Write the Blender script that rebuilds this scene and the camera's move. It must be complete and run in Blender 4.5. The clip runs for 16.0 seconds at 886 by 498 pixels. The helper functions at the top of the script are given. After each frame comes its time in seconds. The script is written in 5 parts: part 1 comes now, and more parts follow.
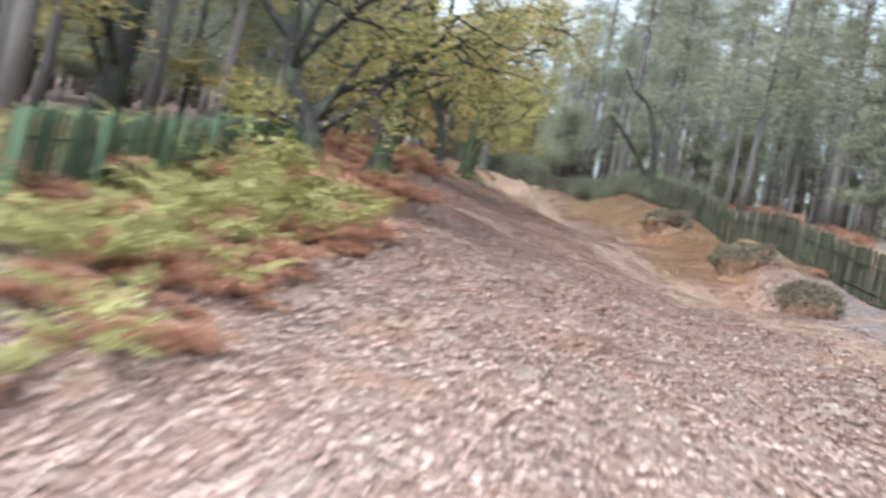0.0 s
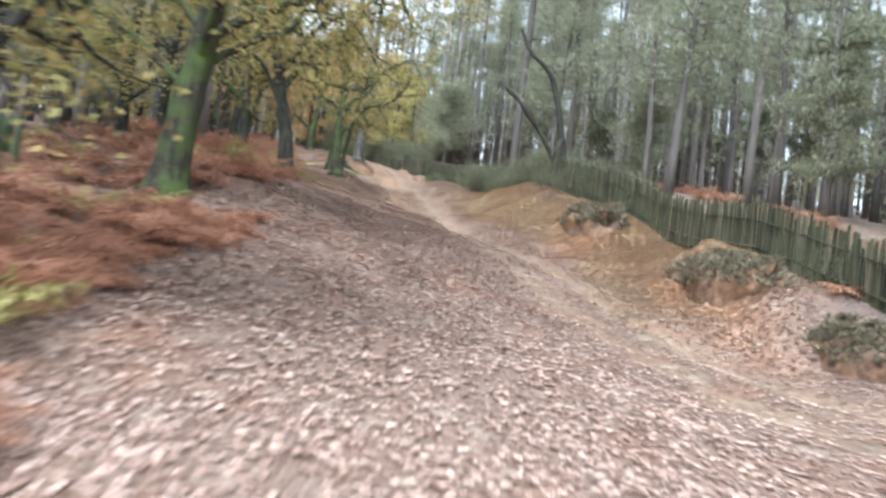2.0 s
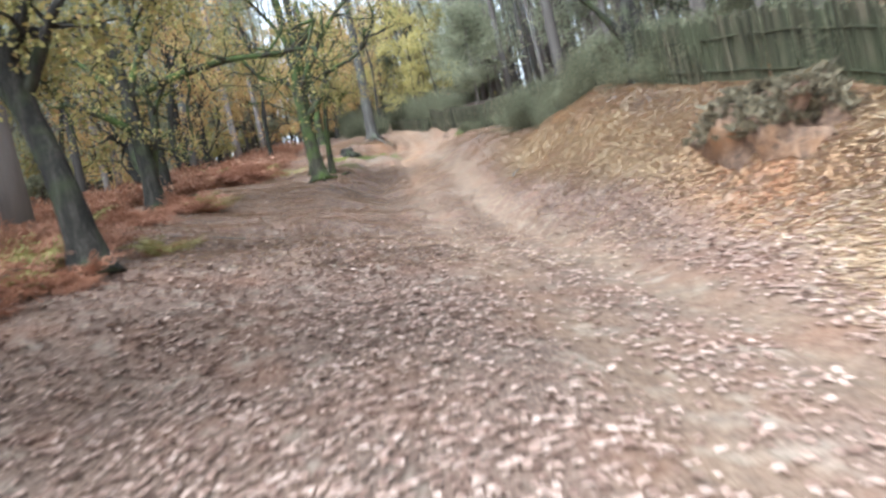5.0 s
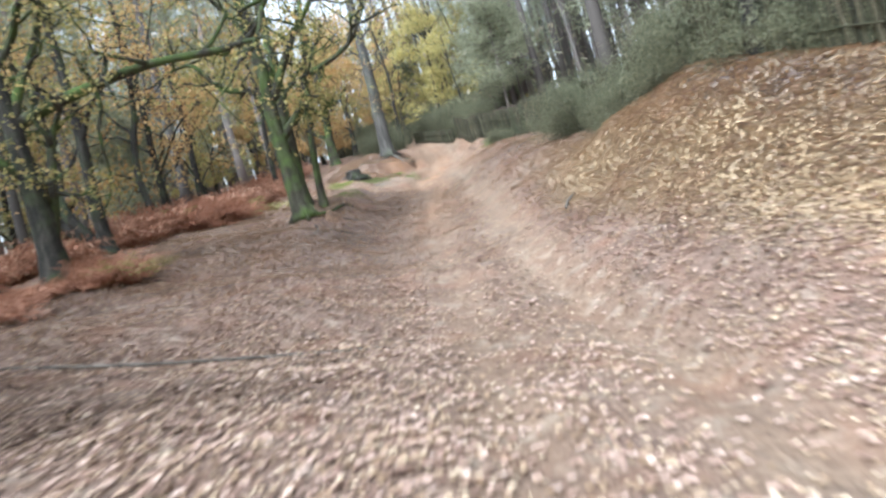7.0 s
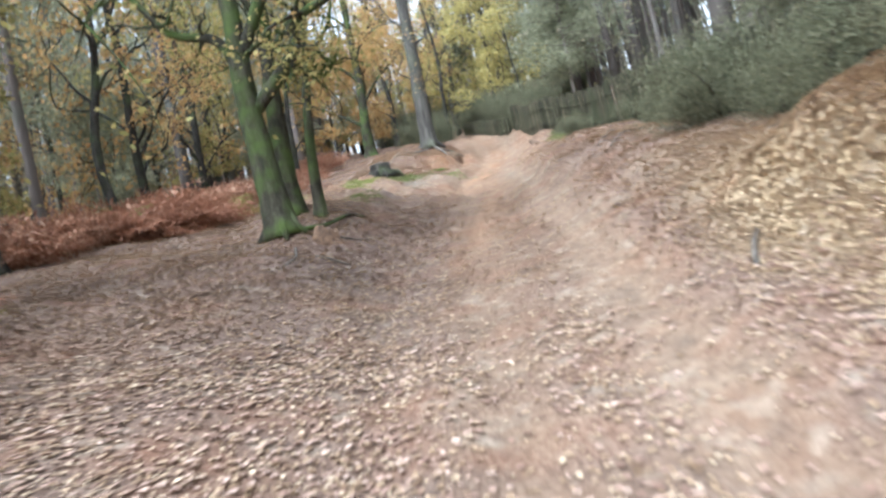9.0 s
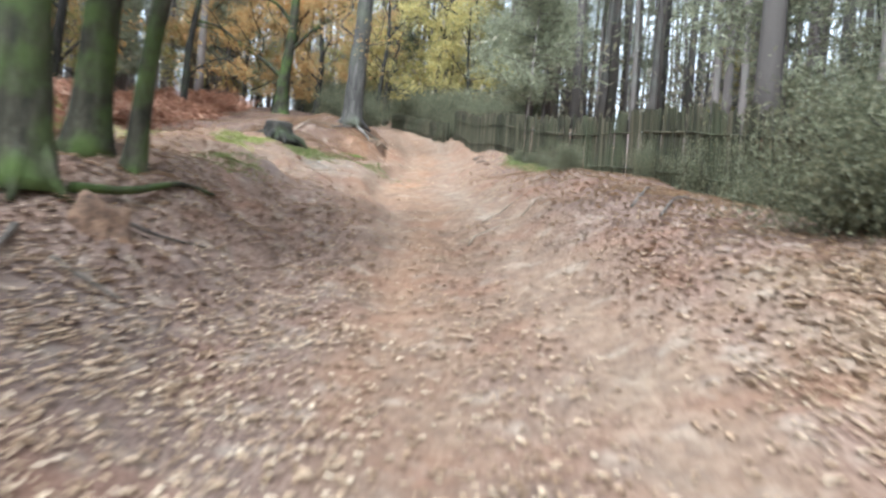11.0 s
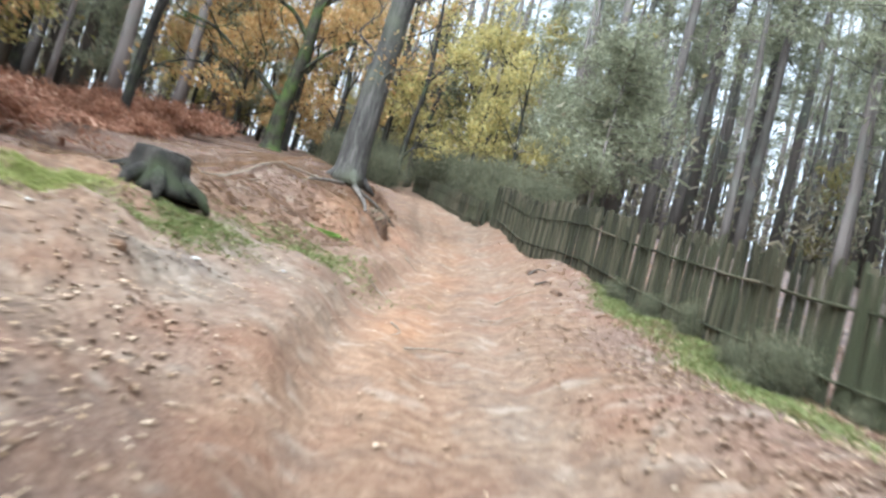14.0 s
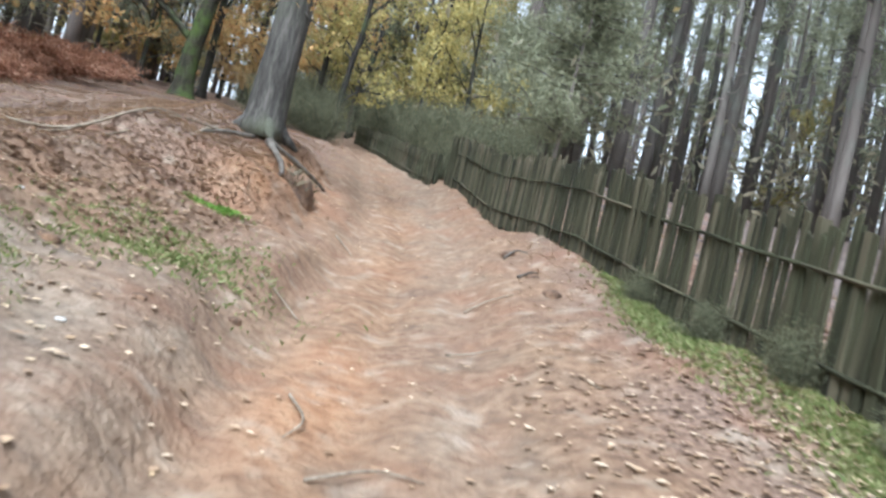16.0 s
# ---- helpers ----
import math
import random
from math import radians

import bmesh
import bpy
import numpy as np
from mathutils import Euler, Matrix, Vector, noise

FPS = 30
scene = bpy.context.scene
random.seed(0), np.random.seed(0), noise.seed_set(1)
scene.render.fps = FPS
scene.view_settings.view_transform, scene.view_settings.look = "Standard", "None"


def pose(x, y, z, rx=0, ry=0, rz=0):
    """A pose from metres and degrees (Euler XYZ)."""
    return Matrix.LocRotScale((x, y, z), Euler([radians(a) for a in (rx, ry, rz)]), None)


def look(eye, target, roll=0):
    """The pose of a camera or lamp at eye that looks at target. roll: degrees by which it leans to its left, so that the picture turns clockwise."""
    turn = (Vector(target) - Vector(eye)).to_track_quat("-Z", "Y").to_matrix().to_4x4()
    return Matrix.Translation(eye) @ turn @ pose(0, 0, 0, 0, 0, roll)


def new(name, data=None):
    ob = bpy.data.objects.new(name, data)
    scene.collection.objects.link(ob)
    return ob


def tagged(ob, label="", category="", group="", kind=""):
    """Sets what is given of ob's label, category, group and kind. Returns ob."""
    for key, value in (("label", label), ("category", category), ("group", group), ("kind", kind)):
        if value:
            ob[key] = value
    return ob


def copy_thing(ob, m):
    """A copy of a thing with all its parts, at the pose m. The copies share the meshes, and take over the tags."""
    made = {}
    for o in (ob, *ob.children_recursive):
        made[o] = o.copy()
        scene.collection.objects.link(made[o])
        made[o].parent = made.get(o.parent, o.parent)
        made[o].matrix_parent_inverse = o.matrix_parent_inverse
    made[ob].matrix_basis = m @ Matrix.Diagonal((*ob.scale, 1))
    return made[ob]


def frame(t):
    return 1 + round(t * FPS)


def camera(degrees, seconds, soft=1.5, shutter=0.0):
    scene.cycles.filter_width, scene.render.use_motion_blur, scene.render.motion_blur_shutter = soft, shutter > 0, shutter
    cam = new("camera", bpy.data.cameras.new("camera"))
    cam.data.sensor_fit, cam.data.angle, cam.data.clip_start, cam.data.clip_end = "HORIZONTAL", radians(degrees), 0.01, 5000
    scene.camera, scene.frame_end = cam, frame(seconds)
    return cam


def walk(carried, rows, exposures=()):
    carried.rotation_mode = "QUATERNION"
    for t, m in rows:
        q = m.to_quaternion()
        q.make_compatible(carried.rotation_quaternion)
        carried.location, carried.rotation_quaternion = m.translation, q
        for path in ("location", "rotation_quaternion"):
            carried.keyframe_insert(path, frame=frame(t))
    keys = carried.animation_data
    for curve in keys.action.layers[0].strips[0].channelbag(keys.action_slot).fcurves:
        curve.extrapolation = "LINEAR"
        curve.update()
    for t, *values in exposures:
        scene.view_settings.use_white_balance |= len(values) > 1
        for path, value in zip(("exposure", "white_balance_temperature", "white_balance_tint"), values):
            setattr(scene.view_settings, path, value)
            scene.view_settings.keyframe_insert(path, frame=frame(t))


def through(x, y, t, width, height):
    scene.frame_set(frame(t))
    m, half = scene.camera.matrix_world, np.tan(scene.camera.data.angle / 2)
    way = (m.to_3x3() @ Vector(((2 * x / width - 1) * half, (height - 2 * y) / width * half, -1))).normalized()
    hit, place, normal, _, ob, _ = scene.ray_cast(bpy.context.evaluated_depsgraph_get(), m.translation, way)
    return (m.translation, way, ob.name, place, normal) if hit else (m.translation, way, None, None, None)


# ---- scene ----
cam = camera(58.8, 16.0, soft=2.6, shutter=0.8)
SKY, EXPOSURE = 0.15, 1.45
PATH = [
    (0, (0.000, 0.000, 1.900), (-0.235, 1.985, 1.963), 12.2),
    (0.5, (-0.122, 2.290, 2.275), (-0.205, 4.286, 2.368), 10.2),
    (1, (-0.197, 4.223, 2.652), (-0.239, 6.220, 2.762), 10.0),
    (1.5, (-0.275, 6.115, 2.990), (-0.281, 8.112, 3.107), 9.4),
    (2, (-0.244, 8.086, 3.355), (-0.198, 10.084, 3.434), 7.4),
    (2.5, (-0.043, 10.292, 3.747), (0.027, 12.290, 3.805), 3.0),
    (3, (0.223, 12.413, 4.112), (0.253, 14.412, 4.164), -1.4),
    (3.5, (0.367, 14.649, 4.426), (0.414, 16.648, 4.407), -1.4),
    (4, (0.587, 16.743, 4.715), (0.607, 18.743, 4.752), -4.2),
    (4.2, (0.680, 17.569, 4.823), (0.667, 19.569, 4.833), -6.9),
    (6.3, (0.999, 24.620, 5.840), (0.737, 26.602, 5.783), -15.7),
    (6.5, (0.946, 25.369, 5.903), (0.693, 27.352, 5.870), -16.1),
    (7, (0.821, 27.249, 6.128), (0.548, 29.230, 6.126), -15.7),
    (7.5, (0.737, 29.125, 6.334), (0.463, 31.106, 6.349), -17.3),
    (8, (0.637, 31.082, 6.531), (0.298, 33.053, 6.497), -19.5),
    (8.2, (0.570, 31.814, 6.607), (0.208, 33.781, 6.585), -19.5),
    (10.3, (-1.146, 38.388, 7.342), (-1.368, 40.375, 7.365), 1.7),
    (10.5, (-1.206, 39.049, 7.398), (-1.382, 41.041, 7.409), 2.9),
    (11, (-1.326, 40.685, 7.635), (-1.425, 42.683, 7.628), 4.8),
    (11.5, (-1.476, 42.215, 7.915), (-1.560, 44.213, 7.948), 7.8),
    (12, (-1.574, 43.712, 8.158), (-1.664, 45.710, 8.210), 8.7),
    (12.5, (-1.717, 45.385, 8.435), (-1.805, 47.382, 8.504), 9.1),
    (13, (-1.849, 47.118, 8.714), (-1.976, 49.113, 8.788), 8.1),
    (13.5, (-2.042, 48.707, 8.992), (-2.152, 50.703, 9.073), 9.1),
    (14, (-2.329, 50.155, 9.232), (-2.479, 52.143, 9.388), 15.1),
    (14.5, (-2.551, 51.514, 9.455), (-2.629, 53.510, 9.532), 17.4),
    (15, (-2.533, 52.593, 9.639), (-2.507, 54.593, 9.679), 12.7),
    (15.5, (-2.605, 53.395, 9.792), (-2.569, 55.395, 9.830), 13.4),
    (16, (-2.641, 53.945, 9.879), (-2.634, 55.944, 9.944), 13.6),
]
walk(cam, [(t, look(eye, target, roll)) for t, eye, target, roll in PATH], [(t, EXPOSURE + e, 5350, 5) for t, e in ((0, 0.25), (3, 0.35), (6.3, 0.42), (8.2, 0.42), (10.5, 0.36), (13, 0.52), (14, 0.36), (15, 0.14), (16, 0.12))])

# ---- sky and light: an overcast autumn day ----
world = bpy.data.worlds.new("overcast_sky")
scene.world = world
world.use_nodes = True
wn = world.node_tree
wn.nodes.clear()
sky = wn.nodes.new("ShaderNodeTexSky")
sky.sky_type, sky.sun_disc = "NISHITA", False
sky.sun_elevation, sky.sun_rotation = radians(48), radians(200)
sky.dust_density, sky.air_density = 4.0, 1.0
veil = wn.nodes.new("ShaderNodeHueSaturation")
veil.inputs["Saturation"].default_value = 0.12
lit = wn.nodes.new("ShaderNodeBackground")
lit.inputs["Strength"].default_value = SKY
wout = wn.nodes.new("ShaderNodeOutputWorld")
wn.links.new(sky.outputs["Color"], veil.inputs["Color"])
wn.links.new(veil.outputs["Color"], lit.inputs["Color"])
wn.links.new(lit.outputs["Background"], wout.inputs["Surface"])

sun = new("sun", bpy.data.lights.new("sun", "SUN"))
sun.data.energy, sun.data.angle, sun.data.color = 1.5, radians(25), (1.0, 0.97, 0.92)
sun.matrix_world = look((0, 0, 60), (18, 40, 0))

# ---- materials ----
def material(name, colours, scale=4.0, fine=40.0, rough=0.85, bump=0.4, island=False, stretch=(1, 1, 1), patch=None, each=False, sheen=0.0):
    """A procedural surface: two or more colours mixed by coarse and fine noise, with relief.
    island: every loose piece takes its own shade; each: every object does; patch: (colour, scale, from, to) for growth or stains."""
    m = bpy.data.materials.new(name)
    m.use_nodes = True
    t = m.node_tree
    bs = t.nodes["Principled BSDF"]
    bs.inputs["Roughness"].default_value = rough
    bs.inputs["Specular IOR Level"].default_value = 0.25
    co = t.nodes.new("ShaderNodeTexCoord")
    mp = t.nodes.new("ShaderNodeMapping")
    mp.inputs["Scale"].default_value = stretch
    t.links.new(co.outputs["Object"], mp.inputs["Vector"])
    big, small = t.nodes.new("ShaderNodeTexNoise"), t.nodes.new("ShaderNodeTexNoise")
    big.inputs["Scale"].default_value, small.inputs["Scale"].default_value = scale, fine
    big.inputs["Detail"].default_value, small.inputs["Detail"].default_value = 5, 4
    for n in (big, small):
        t.links.new(mp.outputs["Vector"], n.inputs["Vector"])
    mix = t.nodes.new("ShaderNodeMath")
    mix.operation = "MULTIPLY_ADD"
    mix.inputs[1].default_value = 0.4
    t.links.new(small.outputs["Fac"], mix.inputs[0])
    half = t.nodes.new("ShaderNodeMath")
    half.operation = "MULTIPLY"
    half.inputs[1].default_value = 0.6
    t.links.new(big.outputs["Fac"], half.inputs[0])
    t.links.new(half.outputs[0], mix.inputs[2])
    value = mix.outputs[0]
    if island or each:
        geo = t.nodes.new("ShaderNodeNewGeometry" if island else "ShaderNodeObjectInfo")
        add = t.nodes.new("ShaderNodeMath")
        add.operation = "MULTIPLY_ADD"
        add.inputs[1].default_value = 0.3 if each else 0.25
        t.links.new(value, add.inputs[0])
        pick = t.nodes.new("ShaderNodeMath")
        pick.operation = "MULTIPLY"
        pick.inputs[1].default_value = 0.75
        t.links.new(geo.outputs["Random Per Island" if island else "Random"], pick.inputs[0])
        t.links.new(pick.outputs[0], add.inputs[2])
        value = add.outputs[0]
    ramp = t.nodes.new("ShaderNodeValToRGB")
    low, high = (0.08, 0.9) if island or each else (0.34, 0.66)
    while len(ramp.color_ramp.elements) < len(colours):
        ramp.color_ramp.elements.new(0.5)
    for i, c in enumerate(colours):
        ramp.color_ramp.elements[i].position = low + (high - low) * i / (len(colours) - 1)
        ramp.color_ramp.elements[i].color = (*c, 1)
    t.links.new(value, ramp.inputs["Fac"])
    colour = ramp.outputs["Color"]
    if patch:
        tint, size, start, end = patch
        spot = t.nodes.new("ShaderNodeTexNoise")
        spot.inputs["Scale"].default_value, spot.inputs["Detail"].default_value = size, 6
        t.links.new(co.outputs["Object"], spot.inputs["Vector"])
        edge = t.nodes.new("ShaderNodeMapRange")
        edge.inputs["From Min"].default_value, edge.inputs["From Max"].default_value = start, end
        t.links.new(spot.outputs["Fac"], edge.inputs["Value"])
        blend = t.nodes.new("ShaderNodeMix")
        blend.data_type = "RGBA"
        blend.inputs["B"].default_value = (*tint, 1)
        t.links.new(edge.outputs["Result"], blend.inputs["Factor"])
        t.links.new(colour, blend.inputs["A"])
        colour = blend.outputs["Result"]
    t.links.new(colour, bs.inputs["Base Color"])
    if bump:
        bp = t.nodes.new("ShaderNodeBump")
        bp.inputs["Strength"].default_value, bp.inputs["Distance"].default_value = bump, 0.03
        t.links.new(mix.outputs[0], bp.inputs["Height"])
        t.links.new(bp.outputs["Normal"], bs.inputs["Normal"])
    return m


def leafy(name, colours, through=0.45, rough=0.6):
    """Thin leaves: every leaf its own shade, some light passing through."""
    m = material(name, colours, scale=6, fine=60, rough=rough, bump=0, island=True)
    t = m.node_tree
    bs, out = t.nodes["Principled BSDF"], t.nodes["Material Output"]
    tr = t.nodes.new("ShaderNodeBsdfTranslucent")
    mx = t.nodes.new("ShaderNodeMixShader")
    mx.inputs["Fac"].default_value = through
    t.links.new(bs.inputs["Base Color"].links[0].from_socket, tr.inputs["Color"])
    t.links.new(bs.outputs["BSDF"], mx.inputs[1])
    t.links.new(tr.outputs["BSDF"], mx.inputs[2])
    t.links.new(mx.outputs["Shader"], out.inputs["Surface"])
    return m


OAK_BARK = material("oak_bark", [(0.008, 0.007, 0.006), (0.024, 0.021, 0.017), (0.06, 0.053, 0.043)], 10, 46, 0.95, 1.0, stretch=(1, 1, 0.18), patch=((0.045, 0.055, 0.024), 1.9, 0.5, 0.72))
MOSSY_BARK = material("mossy_bark", [(0.012, 0.01, 0.007), (0.034, 0.031, 0.021), (0.075, 0.068, 0.046)], 10, 46, 0.95, 1.0, stretch=(1, 1, 0.2), patch=((0.062, 0.088, 0.022), 2.2, 0.43, 0.66))
GREY_BARK = material("grey_bark", [(0.022, 0.02, 0.018), (0.062, 0.057, 0.05), (0.122, 0.112, 0.099)], 11, 50, 0.95, 1.0, stretch=(1, 1, 0.14), patch=((0.09, 0.095, 0.062), 0.9, 0.5, 0.72))
PINE_BARK = material("pine_bark", [(0.052, 0.045, 0.039), (0.118, 0.1, 0.088), (0.21, 0.177, 0.157)], 9, 44, 0.95, 1.0, stretch=(1, 1, 0.14), patch=((0.13, 0.137, 0.113), 0.7, 0.5, 0.75), each=True)
DEAD_WOOD = material("dead_wood", [(0.11, 0.084, 0.06), (0.24, 0.195, 0.145), (0.38, 0.32, 0.25)], 6, 40, 0.9, 0.6, stretch=(0.4, 1, 1))
ROOT_WOOD = material("dark_root", [(0.04, 0.033, 0.028), (0.1, 0.085, 0.07), (0.2, 0.175, 0.15)], 6, 40, 0.9, 0.6)
PALES_TONES = [(0.014, 0.014, 0.008), (0.03, 0.029, 0.015), (0.05, 0.045, 0.025), (0.1, 0.084, 0.055)]
PALE_WOOD = material("weathered_pale", PALES_TONES, 5, 40, 0.9, 0.5, stretch=(1, 1, 0.2), patch=((0.046, 0.049, 0.025), 1.1, 0.45, 0.68), each=True)
PALE_REST = material("weathered_pale_far", PALES_TONES, 5, 40, 0.9, 0.5, stretch=(1, 1, 0.2), patch=((0.046, 0.049, 0.025), 1.1, 0.45, 0.68), island=True)
GREEN_PALE = material("green_pale", [(0.045, 0.066, 0.036), (0.075, 0.105, 0.055), (0.115, 0.145, 0.08)], 5, 40, 0.9, 0.5, stretch=(1, 1, 0.2), island=True)
LITTER = leafy("fallen_leaves", [(0.2, 0.118, 0.088), (0.36, 0.235, 0.18), (0.52, 0.365, 0.29), (0.7, 0.53, 0.44)], 0.12, 0.85)
MIXED_LITTER = leafy("mixed_fallen_leaves", [(0.22, 0.138, 0.08), (0.37, 0.252, 0.158), (0.52, 0.38, 0.252), (0.72, 0.58, 0.42)], 0.12, 0.85)
PALE_LITTER = leafy("straw_coloured_fallen_leaves", [(0.27, 0.178, 0.098), (0.45, 0.315, 0.183), (0.59, 0.44, 0.272), (0.73, 0.595, 0.41)], 0.12, 0.85)
OAK_LEAF = leafy("oak_leaves", [(0.17, 0.165, 0.06), (0.3, 0.27, 0.095), (0.42, 0.35, 0.13), (0.38, 0.24, 0.1)], 0.5)
GOLD_LEAF = leafy("golden_leaves", [(0.32, 0.3, 0.12), (0.48, 0.41, 0.15), (0.58, 0.46, 0.17), (0.32, 0.32, 0.15)], 0.5)
BEECH_LEAF = leafy("beech_leaves", [(0.34, 0.2, 0.08), (0.5, 0.3, 0.12), (0.58, 0.39, 0.17), (0.42, 0.35, 0.15)], 0.5)
NEEDLE = leafy("pine_needles", [(0.18, 0.186, 0.12), (0.292, 0.296, 0.193), (0.4, 0.4, 0.268)], 0.6)
UNDERGROWTH = leafy("woodland_undergrowth", [(0.2, 0.175, 0.125), (0.3, 0.265, 0.185), (0.42, 0.36, 0.24)], 0.5)
SHRUB = leafy("evergreen_shrub_leaves", [(0.075, 0.08, 0.047), (0.145, 0.148, 0.088), (0.245, 0.232, 0.145)], 0.35)
RUST_FROND = leafy("dead_bracken", [(0.14, 0.06, 0.035), (0.26, 0.12, 0.07), (0.37, 0.19, 0.118), (0.5, 0.33, 0.225)], 0.3)
PALE_FROND = leafy("turning_bracken", [(0.11, 0.14, 0.05), (0.24, 0.24, 0.085), (0.36, 0.32, 0.125), (0.44, 0.37, 0.2)], 0.3)
GRASS = leafy("short_grass", [(0.085, 0.115, 0.03), (0.16, 0.19, 0.06), (0.28, 0.265, 0.13)], 0.25)
BRIGHT_GRASS = leafy("bright_grass", [(0.2, 0.23, 0.06), (0.32, 0.345, 0.11), (0.44, 0.43, 0.19)], 0.3)
HEATHER = leafy("heather", [(0.06, 0.05, 0.032), (0.12, 0.1, 0.062), (0.21, 0.17, 0.105)], 0.2)
MOSS = leafy("bright_moss", [(0.1, 0.2, 0.03), (0.18, 0.3, 0.05)], 0.2)
STONE = material("pale_stone", [(0.35, 0.33, 0.3), (0.6, 0.58, 0.54)], 6, 40, 0.9, 0.4)
EARTH = material("raw_earth", [(0.04, 0.027, 0.019), (0.125, 0.078, 0.052), (0.25, 0.16, 0.103)], 7, 40, 0.95, 1.0, patch=((0.26, 0.14, 0.07), 1.3, 0.52, 0.75))


def ground_material():
    m = bpy.data.materials.new("forest_soil")
    m.use_nodes = True
    t = m.node_tree
    bs = t.nodes["Principled BSDF"]
    bs.inputs["Roughness"].default_value = 0.95
    bs.inputs["Specular IOR Level"].default_value = 0.15
    co = t.nodes.new("ShaderNodeTexCoord")

    def noise_at(scale, detail=6):
        n = t.nodes.new("ShaderNodeTexNoise")
        n.inputs["Scale"].default_value, n.inputs["Detail"].default_value = scale, detail
        t.links.new(co.outputs["Object"], n.inputs["Vector"])
        return n.outputs["Fac"]

    def ramp_of(value, stops):
        r = t.nodes.new("ShaderNodeValToRGB")
        while len(r.color_ramp.elements) < len(stops):
            r.color_ramp.elements.new(0.5)
        for i, (p, c) in enumerate(stops):
            r.color_ramp.elements[i].position, r.color_ramp.elements[i].color = p, (*c, 1)
        t.links.new(value, r.inputs["Fac"])
        return r.outputs["Color"]

    def mixed(fac, a, b):
        x = t.nodes.new("ShaderNodeMix")
        x.data_type = "RGBA"
        t.links.new(fac, x.inputs["Factor"])
        t.links.new(a, x.inputs["A"])
        t.links.new(b, x.inputs["B"])
        return x.outputs["Result"]

    def layer(name):
        a = t.nodes.new("ShaderNodeAttribute")
        a.attribute_name = name
        return a.outputs["Fac"]

    leaf = ramp_of(noise_at(26, 8), [(0.3, (0.065, 0.042, 0.032)), (0.48, (0.145, 0.096, 0.072)), (0.62, (0.23, 0.16, 0.122)), (0.75, (0.34, 0.25, 0.197))])
    soil = ramp_of(noise_at(9, 8), [(0.3, (0.1, 0.058, 0.035)), (0.5, (0.185, 0.113, 0.068)), (0.7, (0.275, 0.183, 0.118))])
    sand = ramp_of(noise_at(7, 8), [(0.3, (0.19, 0.094, 0.046)), (0.5, (0.29, 0.155, 0.082)), (0.7, (0.37, 0.235, 0.14))])
    dust = ramp_of(noise_at(11, 8), [(0.3, (0.14, 0.113, 0.086)), (0.5, (0.215, 0.178, 0.138)), (0.7, (0.3, 0.252, 0.2))])
    straw = ramp_of(noise_at(24, 8), [(0.3, (0.13, 0.09, 0.052)), (0.5, (0.275, 0.198, 0.115)), (0.7, (0.43, 0.335, 0.208))])
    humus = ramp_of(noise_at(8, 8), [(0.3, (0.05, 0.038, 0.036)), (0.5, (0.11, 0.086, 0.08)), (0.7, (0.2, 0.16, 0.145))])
    turf = ramp_of(noise_at(22, 8), [(0.3, (0.09, 0.105, 0.05)), (0.5, (0.17, 0.18, 0.085)), (0.7, (0.28, 0.26, 0.16))])
    c = mixed(layer("straw"), leaf, straw)
    c = mixed(layer("soil"), c, soil)
    c = mixed(layer("sand"), c, sand)
    c = mixed(layer("dust"), c, dust)
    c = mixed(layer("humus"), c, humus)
    c = mixed(layer("turf"), c, turf)
    # stains: reddish earth in blotches, pale dry crumbs in smaller ones
    def stain(scale, low, high, amount):
        r = t.nodes.new("ShaderNodeMapRange")
        r.inputs["From Min"].default_value, r.inputs["From Max"].default_value, r.inputs["To Max"].default_value = low, high, amount
        t.links.new(noise_at(scale, 7), r.inputs["Value"])
        return r.outputs["Result"]

    def plain(rgb):
        n = t.nodes.new("ShaderNodeRGB")
        n.outputs["Color"].default_value = (*rgb, 1)
        return n.outputs["Color"]

    c = mixed(stain(1.1, 0.5, 0.72, 0.5), c, plain((0.19, 0.093, 0.055)))
    c = mixed(stain(1.9, 0.54, 0.74, 0.45), c, plain((0.1, 0.078, 0.062)))
    c = mixed(stain(3.3, 0.55, 0.72, 0.5), c, plain((0.36, 0.3, 0.235)))
    t.links.new(c, bs.inputs["Base Color"])
    bp = t.nodes.new("ShaderNodeBump")
    bp.inputs["Strength"].default_value, bp.inputs["Distance"].default_value = 0.7, 0.05
    t.links.new(noise_at(20, 8), bp.inputs["Height"])
    t.links.new(bp.outputs["Normal"], bs.inputs["Normal"])
    return m

# ---- the lie of the land: a sunken track climbing a wooded slope ----
STATION = [-40, 0, 10, 16, 20, 26, 31, 36, 42, 47, 52, 58, 63, 68, 80, 120]
MIDDLE = [0.3, 0.3, 0.5, 0.98, 1.3, 2, 2.2, 1.2, -0.4, -1.2, -1.9, -2.9, -3, -3.3, -5.2, -16]
LEVEL = [-6.43, 0.09, 1.79, 2.59, 2.91, 3.94, 4.47, 4.81, 6.05, 7, 7.93, 8.84, 9.46, 10.43, 13, 19.72]
ACROSS = [-60, -9, -6, -4, -2, 0, 2, 4, 6, 9, 60]
RISE = {}
RISE[-60] = [0.49, 0.49, 0.69, 0.88, 1.01, 1.02, 1.22, 1.24, 1.06, 1.04, 0.89, 0.88, 0.79, 0.79, 0.6, 0.5]
RISE[-9] = [0.28, 0.28, 0.48, 0.8, 1.03, 1.22, 1.71, 1.95, 1.65, 1.46, 0.87, 0.95, 0.76, 0.79, 0.7, 0.5]
